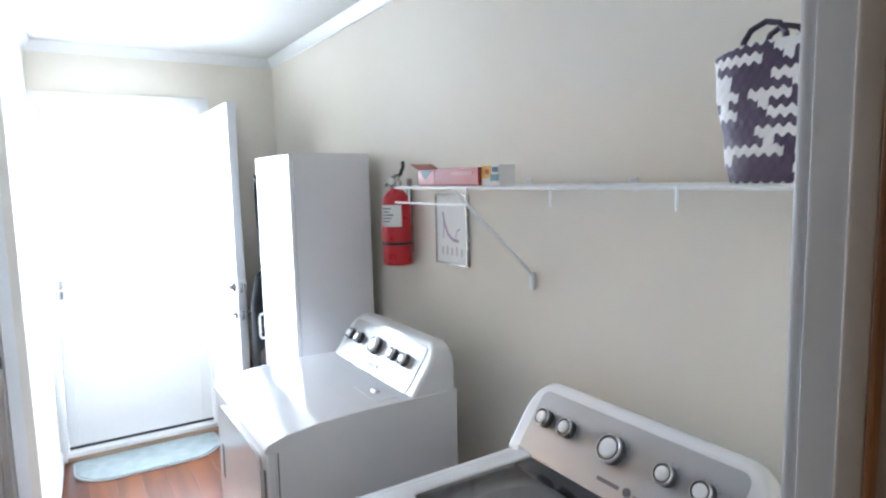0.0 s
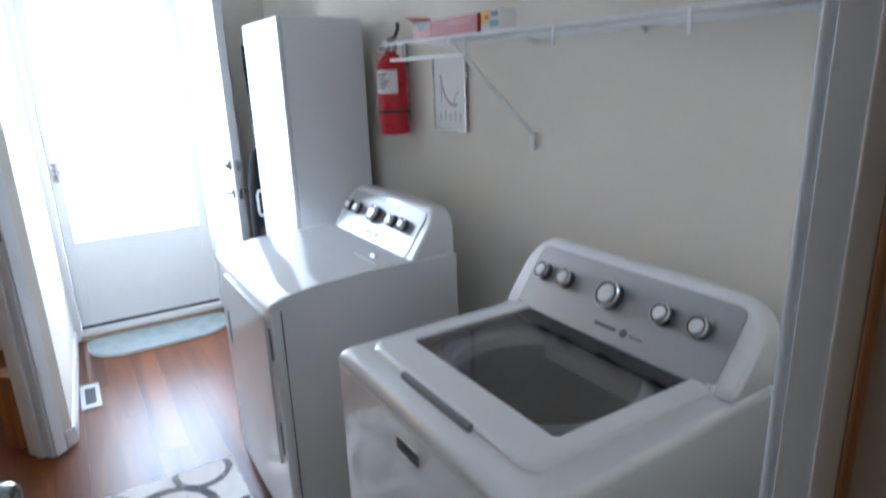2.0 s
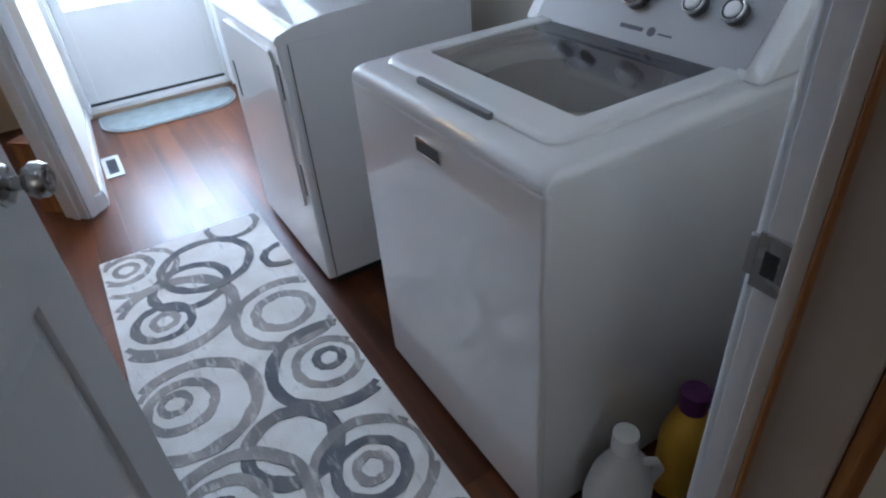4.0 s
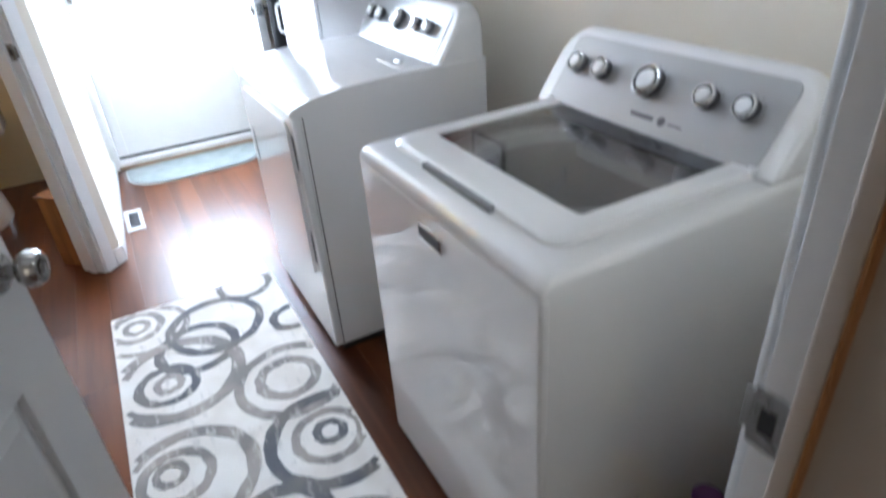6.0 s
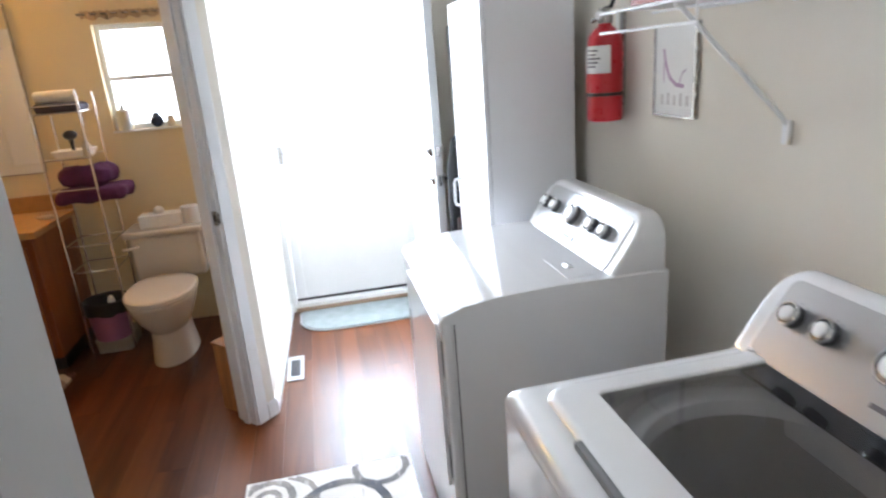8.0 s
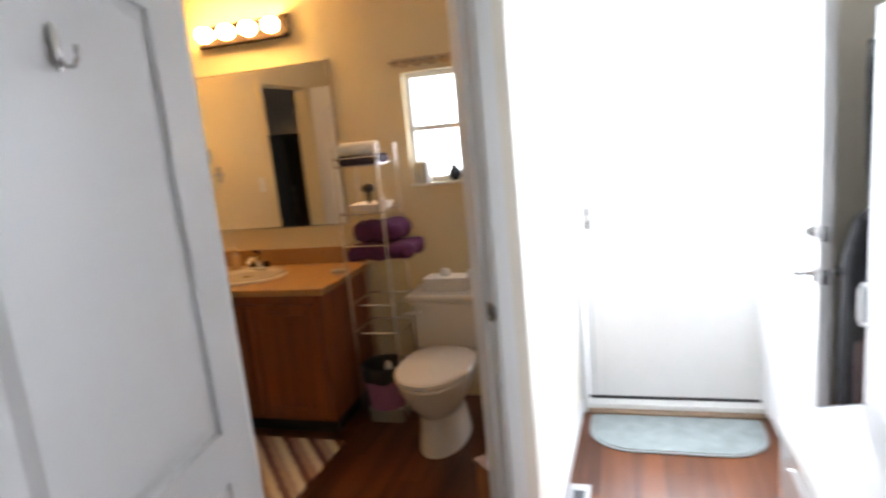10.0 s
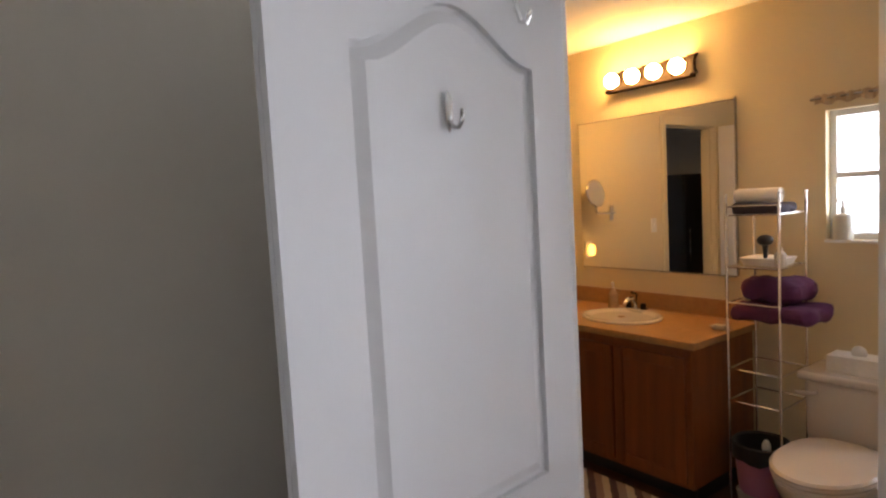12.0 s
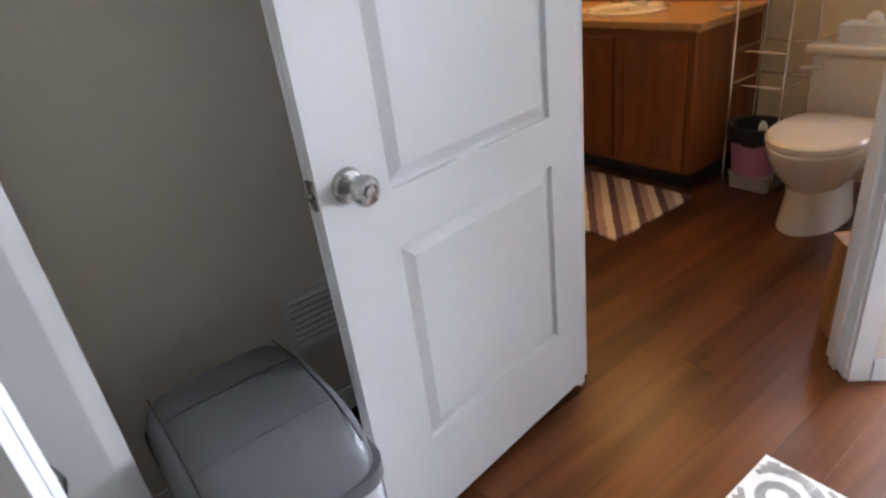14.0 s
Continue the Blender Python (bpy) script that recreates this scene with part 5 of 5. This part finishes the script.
part("plug_plate", abox((-2.028, 4.375, 1.085), (-2.022, 4.445, 1.200), 0.002), PAPER, nl)
part("shade", lathe(BM(), [(0.012, 1.105), (0.022, 1.112), (0.024, 1.160), (0.012, 1.178)], 16, Matrix.Translation((-2.000, 4.41, 0))), AMBER, nl, "glowing amber shade")

sw = thing("switch_plate", "white light switch plate on the bathroom wall", "light switch")
part("plate", abox((-2.0295, 3.605, 1.205), (-2.024, 3.675, 1.315), 0.002), PAPER, sw)
part("toggle", abox((-2.0245, 3.634, 1.250), (-2.014, 3.646, 1.272), 0.002), PAPER, sw)

# window
wf = thing("window_1", "small white sliding window above the toilet", "window")
wf["kind"] = "structure"
WX0, WX1, WZ0, WZ1 = -0.450, -0.050, 1.260, 1.860
for a, b in (((WX0, WZ0), (WX0 + 0.030, WZ1)), ((WX1 - 0.030, WZ0), (WX1, WZ1)), ((WX0 + 0.030, WZ0), (WX1 - 0.030, WZ0 + 0.030)), ((WX0 + 0.030, WZ1 - 0.030), (WX1 - 0.030, WZ1)), ((WX0 + 0.030, 1.545), (WX1 - 0.030, 1.572))):
    part("frame", abox((a[0], 4.665, a[1]), (b[0], 4.715, b[1]), 0.003), TRIM, wf)
for z0, z1 in ((WZ0 + 0.030, 1.545), (1.572, WZ1 - 0.030)):
    p = part("pane", abox((WX0 + 0.030, 4.688, z0), (WX1 - 0.030, 4.692, z1)), GLASS, wf, smooth=False)
    p.visible_shadow = False
part("sill", abox((WX0 - 0.005, 4.606, WZ0 - 0.014), (WX1 + 0.005, 4.664, WZ0 - 0.001), 0.003), TRIM, wf)
rodt = thing("curtain_rod", "thin brass rod with gathered tan valance above the window", "curtain rod")
part("rod", rod(BM(), (-0.50, 4.590, 1.915), (-0.02, 4.590, 1.915), 0.006), NICKEL, rodt)
bm = BM()
pts0, pts1 = [], []
for i in range(40):
    x = -0.485 + i * 0.0115
    y = 4.590 + 0.012 * math.sin(i * 1.3)
    pts0.append(bm.verts.new((x, y, 1.930 + 0.004 * math.sin(i * 2.1))))
    pts1.append(bm.verts.new((x, y + 0.004 * math.sin(i), 1.888 + 0.008 * math.sin(i * 0.9))))
for i in range(39):
    bm.faces.new((pts0[i], pts0[i + 1], pts1[i + 1], pts1[i]))
part("valance", bm, mat("valance_cloth", (0.46, 0.35, 0.23), 0.9, var=0.2, scale=20), rodt)
for sx in (-0.50, -0.02):
    part("bracket", abox((sx - 0.006, 4.588, 1.909), (sx + 0.006, 4.619, 1.921), 0.002), NICKEL, rodt)
sb = thing("sill_bottle", "pale lotion bottle on the window sill", "bottle", Matrix.Translation((-0.385, 4.640, WZ0 - 0.001)))
part("bottle_body", lathe(BM(), [(0.038, 0), (0.042, 0.004), (0.042, 0.105), (0.034, 0.118), (0.012, 0.125), (0.012, 0.15)], 20), mat("pale_lotion", (0.55, 0.55, 0.50), 0.35, var=0.05), sb)
part("pump", tube(BM(), [(0, 0, 0.148), (0, 0, 0.180), (-0.006, -0.008, 0.185), (-0.012, -0.026, 0.182)], 0.005), CERAMIC, sb)
sc = thing("dark_jar", "small dark jar on the window sill", "jar", Matrix.Translation((-0.205, 4.638, WZ0 - 0.001)))
part("jar", ball(BM(), (0, 0, 0.040), 0.040), mat("navy_glass", (0.02, 0.025, 0.05), 0.2), sc)
part("lid", rod(BM(), (0, 0, 0.076), (0, 0, 0.088), 0.022, 16), BLACK, sc)
s3 = thing("sill_jar", "small pale jar on the window sill", "jar", Matrix.Translation((-0.125, 4.640, WZ0 - 0.001)))
part("jar", lathe(BM(), [(0.020, 0), (0.023, 0.004), (0.023, 0.050), (0.019, 0.056)], 16), CERAMIC, s3)
part("lid", rod(BM(), (0, 0, 0.056), (0, 0, 0.068), 0.020, 16), NICKEL, s3)

# chrome shelf rack between vanity and toilet
rack = thing("shelf_rack", "chrome tube shelf rack with towels between vanity and toilet", "shelf")
QX0, QX1, QY0, QY1 = -0.738, -0.497, 4.250, 4.520
for x in (QX0, QX1):
    for y in (QY0, QY1):
        part("post", rod(BM(), (x, y, 0.0), (x, y, 1.500), 0.0065, 12), CHROME, rack)
LEVELS = (0.510, 0.665, 0.985, 1.155, 1.400)
part("guard_rail", rod(BM(), (QX0, QY0, 1.440), (QX1, QY0, 1.440), 0.0048, 8), CHROME, rack)
for z in LEVELS:
    for y in (QY0, QY1):
        part("rail", rod(BM(), (QX0, y, z), (QX1, y, z), 0.0048, 8), CHROME, rack)
    for x in (QX0, QX1):
        part("rail", rod(BM(), (x, QY0, z), (x, QY1, z), 0.0042, 8), CHROME, rack)
    if z > 0.7:
        for k in range(7):
            x = QX0 + 0.03 + k * 0.03
            part("deck_wire", rod(BM(), (x, QY0, z), (x, QY1, z), 0.0025, 6), CHROME, rack)

def towel_roll(name, label, c, r, length, m, axis=0):
    ob = thing(name, label, "towel", Matrix.Translation(c) @ (Matrix() if axis == 0 else Matrix.Rotation(math.pi / 2, 4, "Z")))
    bm = BM()
    pts = []
    turns, n = 2.6, 70
    for i in range(n):
        u = i / (n - 1)
        a = u * turns * math.tau
        rr = r * (0.25 + 0.75 * u)
        pts.append((rr * math.cos(a), rr * math.sin(a) * 0.9 + r * 0.9))
    outer = pts[-28:]
    lo, hi = [], []
    for y, z in pts:
        j = 0.004 * noise.noise((y * 30, z * 30, r))
        lo.append(bm.verts.new((-length / 2 + j, y, z)))
        hi.append(bm.verts.new((length / 2 + j, y, z)))
    for i in range(n - 1):
        bm.faces.new((lo[i], lo[i + 1], hi[i + 1], hi[i]))
    core = r * 0.9
    rod(bm, (-length / 2 + 0.004, 0, r * 0.9), (length / 2 - 0.004, 0, r * 0.9), core * 0.93, 20)
    part("cloth", bm, m, ob)
    return ob

def folded(name, label, c, w, d, h, m, layers=3, seed=1):
    ob = thing(name, label, "towel", Matrix.Translation(c))
    for i in range(layers):
        z0 = h * i / layers
        bm = abox((-w / 2, -d / 2, z0), (w / 2, d / 2, z0 + h / layers - 0.002), h / layers * 0.42, 3)
        bmesh.ops.subdivide_edges(bm, edges=[e for e in bm.edges if e.calc_length() > 0.05], cuts=8, use_grid_fill=True)
        for v in bm.verts:
            v.co += Vector([0.017 * noise.noise(v.co * 8 + Vector((seed * k, i, k))) + 0.011 * noise.noise(v.co * 27 + Vector((k, seed, i))) for k in (1, 2, 3)])
        part("fold", bm, m, ob)
    return ob

folded("dark_cloth", "folded dark grey cloth under the rolled towel", (-0.610, 4.360, 1.404), 0.225, 0.20, 0.045, mat("grey_cloth", (0.05, 0.045, 0.065), 0.95, var=0.2, scale=12, bump=0.5, bscale=160), 1, 9)
towel_roll("rolled_towel", "rolled white towel on top of the dark cloth", (-0.620, 4.330, 1.450), 0.040, 0.20, WHITECLOTH)
folded("purple_towels", "folded purple towel piled on the rack shelf", (-0.570, 4.390, 0.992), 0.27, 0.23, 0.105, PURPLE, 1, 3)
folded("purple_towel", "purple towel sagging over the rack's edge", (-0.545, 4.365, 0.900), 0.36, 0.24, 0.085, PURPLE, 1, 5)
wb = thing("storage_basket", "small white basket on the rack shelf", "basket", Matrix.Translation((-0.610, 4.385, 1.1585)))
part("basket", tapered(BM(), 0.17, 0.15, 0.20, 0.18, 0.0, 0.036, 0.02, 2), WHITECLOTH, wb)
lot = thing("lotion_bottle", "white lotion pump bottle on the rack shelf", "bottle", Matrix.Translation((-0.520, 4.310, 1.1585)))
part("bottle_body", lathe(BM(), [(0.020, 0), (0.024, 0.004), (0.024, 0.06), (0.010, 0.075), (0.010, 0.09)], 16), CERAMIC, lot)
part("pump", tube(BM(), [(0, 0, 0.088), (0, 0, 0.115), (0.010, -0.02, 0.116)], 0.004), CERAMIC, lot)
puff = thing("makeup_brush", "black round make-up brush standing in the basket", "brush", Matrix.Translation((-0.595, 4.330, 1.190)))
part("bristles", ball(BM(), (0, 0, 0.088), 0.036, (1, 1, 0.75)), BLACK, puff)
part("brush_handle", lathe(BM(), [(0.008, 0.0), (0.010, 0.03), (0.014, 0.068)], 12), BLACK, puff)

pb = thing("pink_bin", "pink bathroom bin with a black liner under the rack", "rubbish bin", Matrix.Translation((-0.610, 4.300, 0.085)))
part("bucket", lathe(BM(), [(0.02, 0.0), (0.096, 0.0), (0.100, 0.006), (0.122, 0.225), (0.126, 0.228), (0.126, 0.236), (0.120, 0.236), (0.098, 0.012), (0.02, 0.010)], 36), PINK, pb)
bm = lathe(BM(), [(0.02, 0.10), (0.095, 0.11), (0.114, 0.236), (0.123, 0.245), (0.129, 0.238), (0.128, 0.200), (0.127, 0.165)], 48, caps=False)
for v in bm.verts:
    if v.co.z < 0.21 and v.co.xy.length > 0.115:
        v.co.z += 0.014 * noise.noise(v.co * 22)
        v.co.xy *= 1 + 0.02 * noise.noise(v.co * 40)
part("liner", bm, BLACK, pb, "black bin liner")
part("tissue", ball(BM(), (0.03, -0.015, 0.222), 0.026, (0.8, 0.6, 1.5), 10, 7), PAPER, pb)
st = thing("storage_tub", "low pale plastic tub on the floor under the rack", "storage box", Matrix.Translation((-0.610, 4.360, 0.0)))
part("tub", tapered(BM(), 0.19, 0.23, 0.20, 0.24, 0.0, 0.072, 0.02, 2), mat("tub_plastic", (0.35, 0.33, 0.30), 0.4), st)
part("lid", tapered(BM(), 0.206, 0.246, 0.206, 0.246, 0.072, 0.084, 0.022, 1), mat("tub_lid", (0.40, 0.38, 0.35), 0.4), st)

# toilet
TX = -0.240
toilet = thing("toilet", "off-white two-piece toilet with the lid closed", "toilet")
def oval_stack(rows, n=32):
    bm = BM()
    rings = []
    for cy, rx, ry, z, sq in rows:
        ring = []
        for k in range(n):
            a = k * math.tau / n
            s = math.sin(a)
            e = sq if s > 0 else 1.0
            ring.append(bm.verts.new((TX + rx * math.copysign(abs(math.cos(a)) ** (0.75 if s > 0 else 1.0), math.cos(a)), cy + ry * math.copysign(abs(s) ** e, s), z)))
        rings.append(ring)
    for a, b in zip(rings, rings[1:]):
        for k in range(n):
            bm.faces.new((a[k], a[(k + 1) % n], b[(k + 1) % n], b[k]))
    bm.faces.new(rings[0][::-1])
    bm.faces.new(rings[-1])
    return bm
part("pedestal", oval_stack([(4.130, 0.122, 0.225, 0.0, 0.8), (4.130, 0.119, 0.220, 0.03, 0.8), (4.128, 0.108, 0.196, 0.12, 0.8), (4.125, 0.106, 0.190, 0.185, 0.8), (4.108, 0.122, 0.206, 0.215, 0.8), (4.085, 0.152, 0.236, 0.27, 0.8), (4.070, 0.178, 0.262, 0.345, 0.8), (4.068, 0.182, 0.264, 0.375, 0.8), (4.068, 0.176, 0.258, 0.385, 0.8)]), CERAMIC, toilet)
part("seat", oval_stack([(4.065, 0.186, 0.258, 0.386, 0.7), (4.065, 0.190, 0.262, 0.392, 0.7), (4.065, 0.188, 0.260, 0.402, 0.7)]), CERAMIC, toilet)
part("seat_lid", oval_stack([(4.065, 0.188, 0.260, 0.403, 0.7), (4.065, 0.190, 0.262, 0.410, 0.7), (4.065, 0.180, 0.250, 0.420, 0.7), (4.065, 0.12, 0.17, 0.424, 0.7)]), CERAMIC, toilet)
bm = BM()
prism(bm, [(4.365, 0.37), (4.590, 0.37), (4.600, 0.655), (4.345, 0.655)], 0, TX - 0.205, TX + 0.205)
es = bm.edges[:]
bmesh.ops.bevel(bm, geom=es, offset=0.028, segments=4, affect="EDGES", profile=0.5)
tank = part("tank", bm, CERAMIC, toilet)
part("tank_lid", abox((TX - 0.225, 4.325, 0.652), (TX + 0.225, 4.608, 0.690), 0.014, 3), CERAMIC, toilet)
part("flush_lever", tube(BM(), [(TX - 0.150, 4.355, 0.600), (TX - 0.150, 4.330, 0.600), (TX - 0.162, 4.325, 0.598), (TX - 0.225, 4.325, 0.590)], 0.009), CERAMIC, tank)
tb = thing("tissue_box", "cream tissue box on the toilet tank", "tissue box", Matrix.Translation((-0.250, 4.460, 0.690)))
part("carton", abox((-0.12, -0.06, 0.0), (0.12, 0.06, 0.075), 0.003), WHITECLOTH, tb)
part("tissue", ball(BM(), (-0.01, 0.0, 0.088), 0.032, (1, 0.6, 1), 12, 8), PAPER, tb)
rl = thing("toilet_roll", "white toilet roll on the tank", "toilet roll", Matrix.Translation((-0.085, 4.470, 0.690)))
part("paper", lathe(BM(), [(0.020, 0.0), (0.054, 0.0), (0.055, 0.05), (0.054, 0.10), (0.020, 0.10)], 24), PAPER, rl)

ob = thing("wooden_crate", "small oak wooden box on the floor behind the doorway", "wooden box")
CB = diag(0.045, 0.125)
mxb = seg_matrix(d0, d1)[0]
b = BM()
box(b, (0.000, -0.270, 0.0), (0.085, -0.140, 0.335), 0.004)
b.transform(mxb)
part("side", b, OAKTRIM, ob)
b = abox((-0.006, -0.276, 0.335), (0.091, -0.134, 0.348), 0.003)
b.transform(mxb)
part("lid", b, OAKTRIM, ob)

# striped bath rug
def stripe_mat():
    m = bpy.data.materials.new("chenille_stripes")
    m.use_nodes = True
    nt = m.node_tree
    b = nt.nodes["Principled BSDF"]
    b.inputs["Roughness"].default_value = 0.95
    tc = nt.nodes.new("ShaderNodeTexCoord")
    mp = nt.nodes.new("ShaderNodeMapping")
    mp.inputs["Rotation"].default_value = (0, 0, radians(-42))
    nt.links.new(tc.outputs["Object"], mp.inputs[0])
    nz = nt.nodes.new("ShaderNodeTexNoise")
    nz.inputs["Scale"].default_value, nz.inputs["Detail"].default_value = 45, 2
    nt.links.new(tc.outputs["Object"], nz.inputs["Vector"])
    sep = nt.nodes.new("ShaderNodeSeparateXYZ")
    nt.links.new(mp.outputs[0], sep.inputs[0])
    ma = nt.nodes.new("ShaderNodeMath")
    ma.operation = "MULTIPLY_ADD"
    ma.inputs[1].default_value = 0.022
    nt.links.new(nz.outputs[0], ma.inputs[0])
    nt.links.new(sep.outputs["X"], ma.inputs[2])
    sc_ = nt.nodes.new("ShaderNodeMath")
    sc_.operation = "MULTIPLY"
    sc_.inputs[1].default_value = 4.4
    nt.links.new(ma.outputs[0], sc_.inputs[0])
    fr_ = nt.nodes.new("ShaderNodeMath")
    fr_.operation = "FRACT"
    nt.links.new(sc_.outputs[0], fr_.inputs[0])
    rp = nt.nodes.new("ShaderNodeValToRGB")
    rp.color_ramp.interpolation = "CONSTANT"
    cols = [(0.0, (0.66, 0.55, 0.40)), (0.17, (0.15, 0.075, 0.070)), (0.33, (0.40, 0.25, 0.19)), (0.50, (0.66, 0.53, 0.37)), (0.66, (0.14, 0.070, 0.065)), (0.82, (0.42, 0.29, 0.22))]
    rp.color_ramp.elements[0].position, rp.color_ramp.elements[0].color = cols[0][0], (*cols[0][1], 1)
    rp.color_ramp.elements[1].position, rp.color_ramp.elements[1].color = cols[1][0], (*cols[1][1], 1)
    for p, c in cols[2:]:
        e = rp.color_ramp.elements.new(p)
        e.color = (*c, 1)
    nt.links.new(fr_.outputs[0], rp.inputs[0])
    nt.links.new(rp.outputs[0], b.inputs["Base Color"])
    n3 = nt.nodes.new("ShaderNodeTexNoise")
    n3.inputs["Scale"].default_value = 120
    bp = nt.nodes.new("ShaderNodeBump")
    bp.inputs["Strength"].default_value, bp.inputs["Distance"].default_value = 0.9, 0.006
    nt.links.new(n3.outputs[0], bp.inputs["Height"])
    nt.links.new(bp.outputs[0], b.inputs["Normal"])
    return m

br = thing("bath_rug", "striped brown and cream chenille bath rug", "rug")
part("rug_base", prism(BM(), rounded_outline(-1.75, -0.750, 3.415, 4.010, (0.02,) * 4, 4), 2, 0.001, 0.014, 0.004), stripe_mat(), br)

# bedroom seen in the mirror
bd_door = panel_door("bedroom_door", (-1.995, 2.735), (-1.30, 2.715), 0.71, "white moulded two-panel door standing open in the bathroom", -1, 0.94)
fridge = thing("black_wardrobe", "tall black cabinet standing in the dark bedroom", "cabinet")
part("carcass", abox((-3.00, 1.95, 0.0), (-2.45, 2.55, 1.66), 0.006), BLACK, fridge)
part("door", abox((-2.449, 1.955, 0.05), (-2.432, 2.545, 1.655), 0.004), BLACK, fridge)
part("handle", rod(BM(), (-2.415, 2.50, 0.85), (-2.415, 2.50, 1.15), 0.007), NICKEL, fridge)

# ------------------------------------------------------------------ floorboards
PW, PL, PLANKS = 0.127, 1.215, {}
def plank_mesh(length):
    key = round(length, 3)
    if key not in PLANKS:
        a, b = PW / 2 - 0.0002, length / 2 - 0.00015
        vs = [(-a, -b, -0.006), (a, -b, -0.006), (a, b, -0.006), (-a, b, -0.006), (-a, -b, 0), (a, -b, 0), (a, b, 0), (-a, b, 0)]
        fs = [(0, 3, 2, 1), (4, 5, 6, 7)] + [(i, (i + 1) % 4, 4 + (i + 1) % 4, 4 + i) for i in range(4)]
        me = bpy.data.meshes.new("plank")
        me.from_pydata(vs, [], fs)
        me.materials.append(FLOORW)
        PLANKS[key] = me
    return PLANKS[key]

steps = (0.0, 0.405, 0.81, 0.20, 0.61, 1.01)
for i in range(33):
    x = -2.25 + PW * (i + 0.5)
    y = -0.95 - steps[i % 6]
    while y < 4.60:
        y0, y1 = max(y, -0.95), min(y + PL, 4.60)
        if y1 - y0 > 0.02:
            o = new("plank", plank_mesh(y1 - y0 - 0.0004))
            o.location = (x, (y0 + y1) / 2, 0)
            o.parent = floor
        y += PL
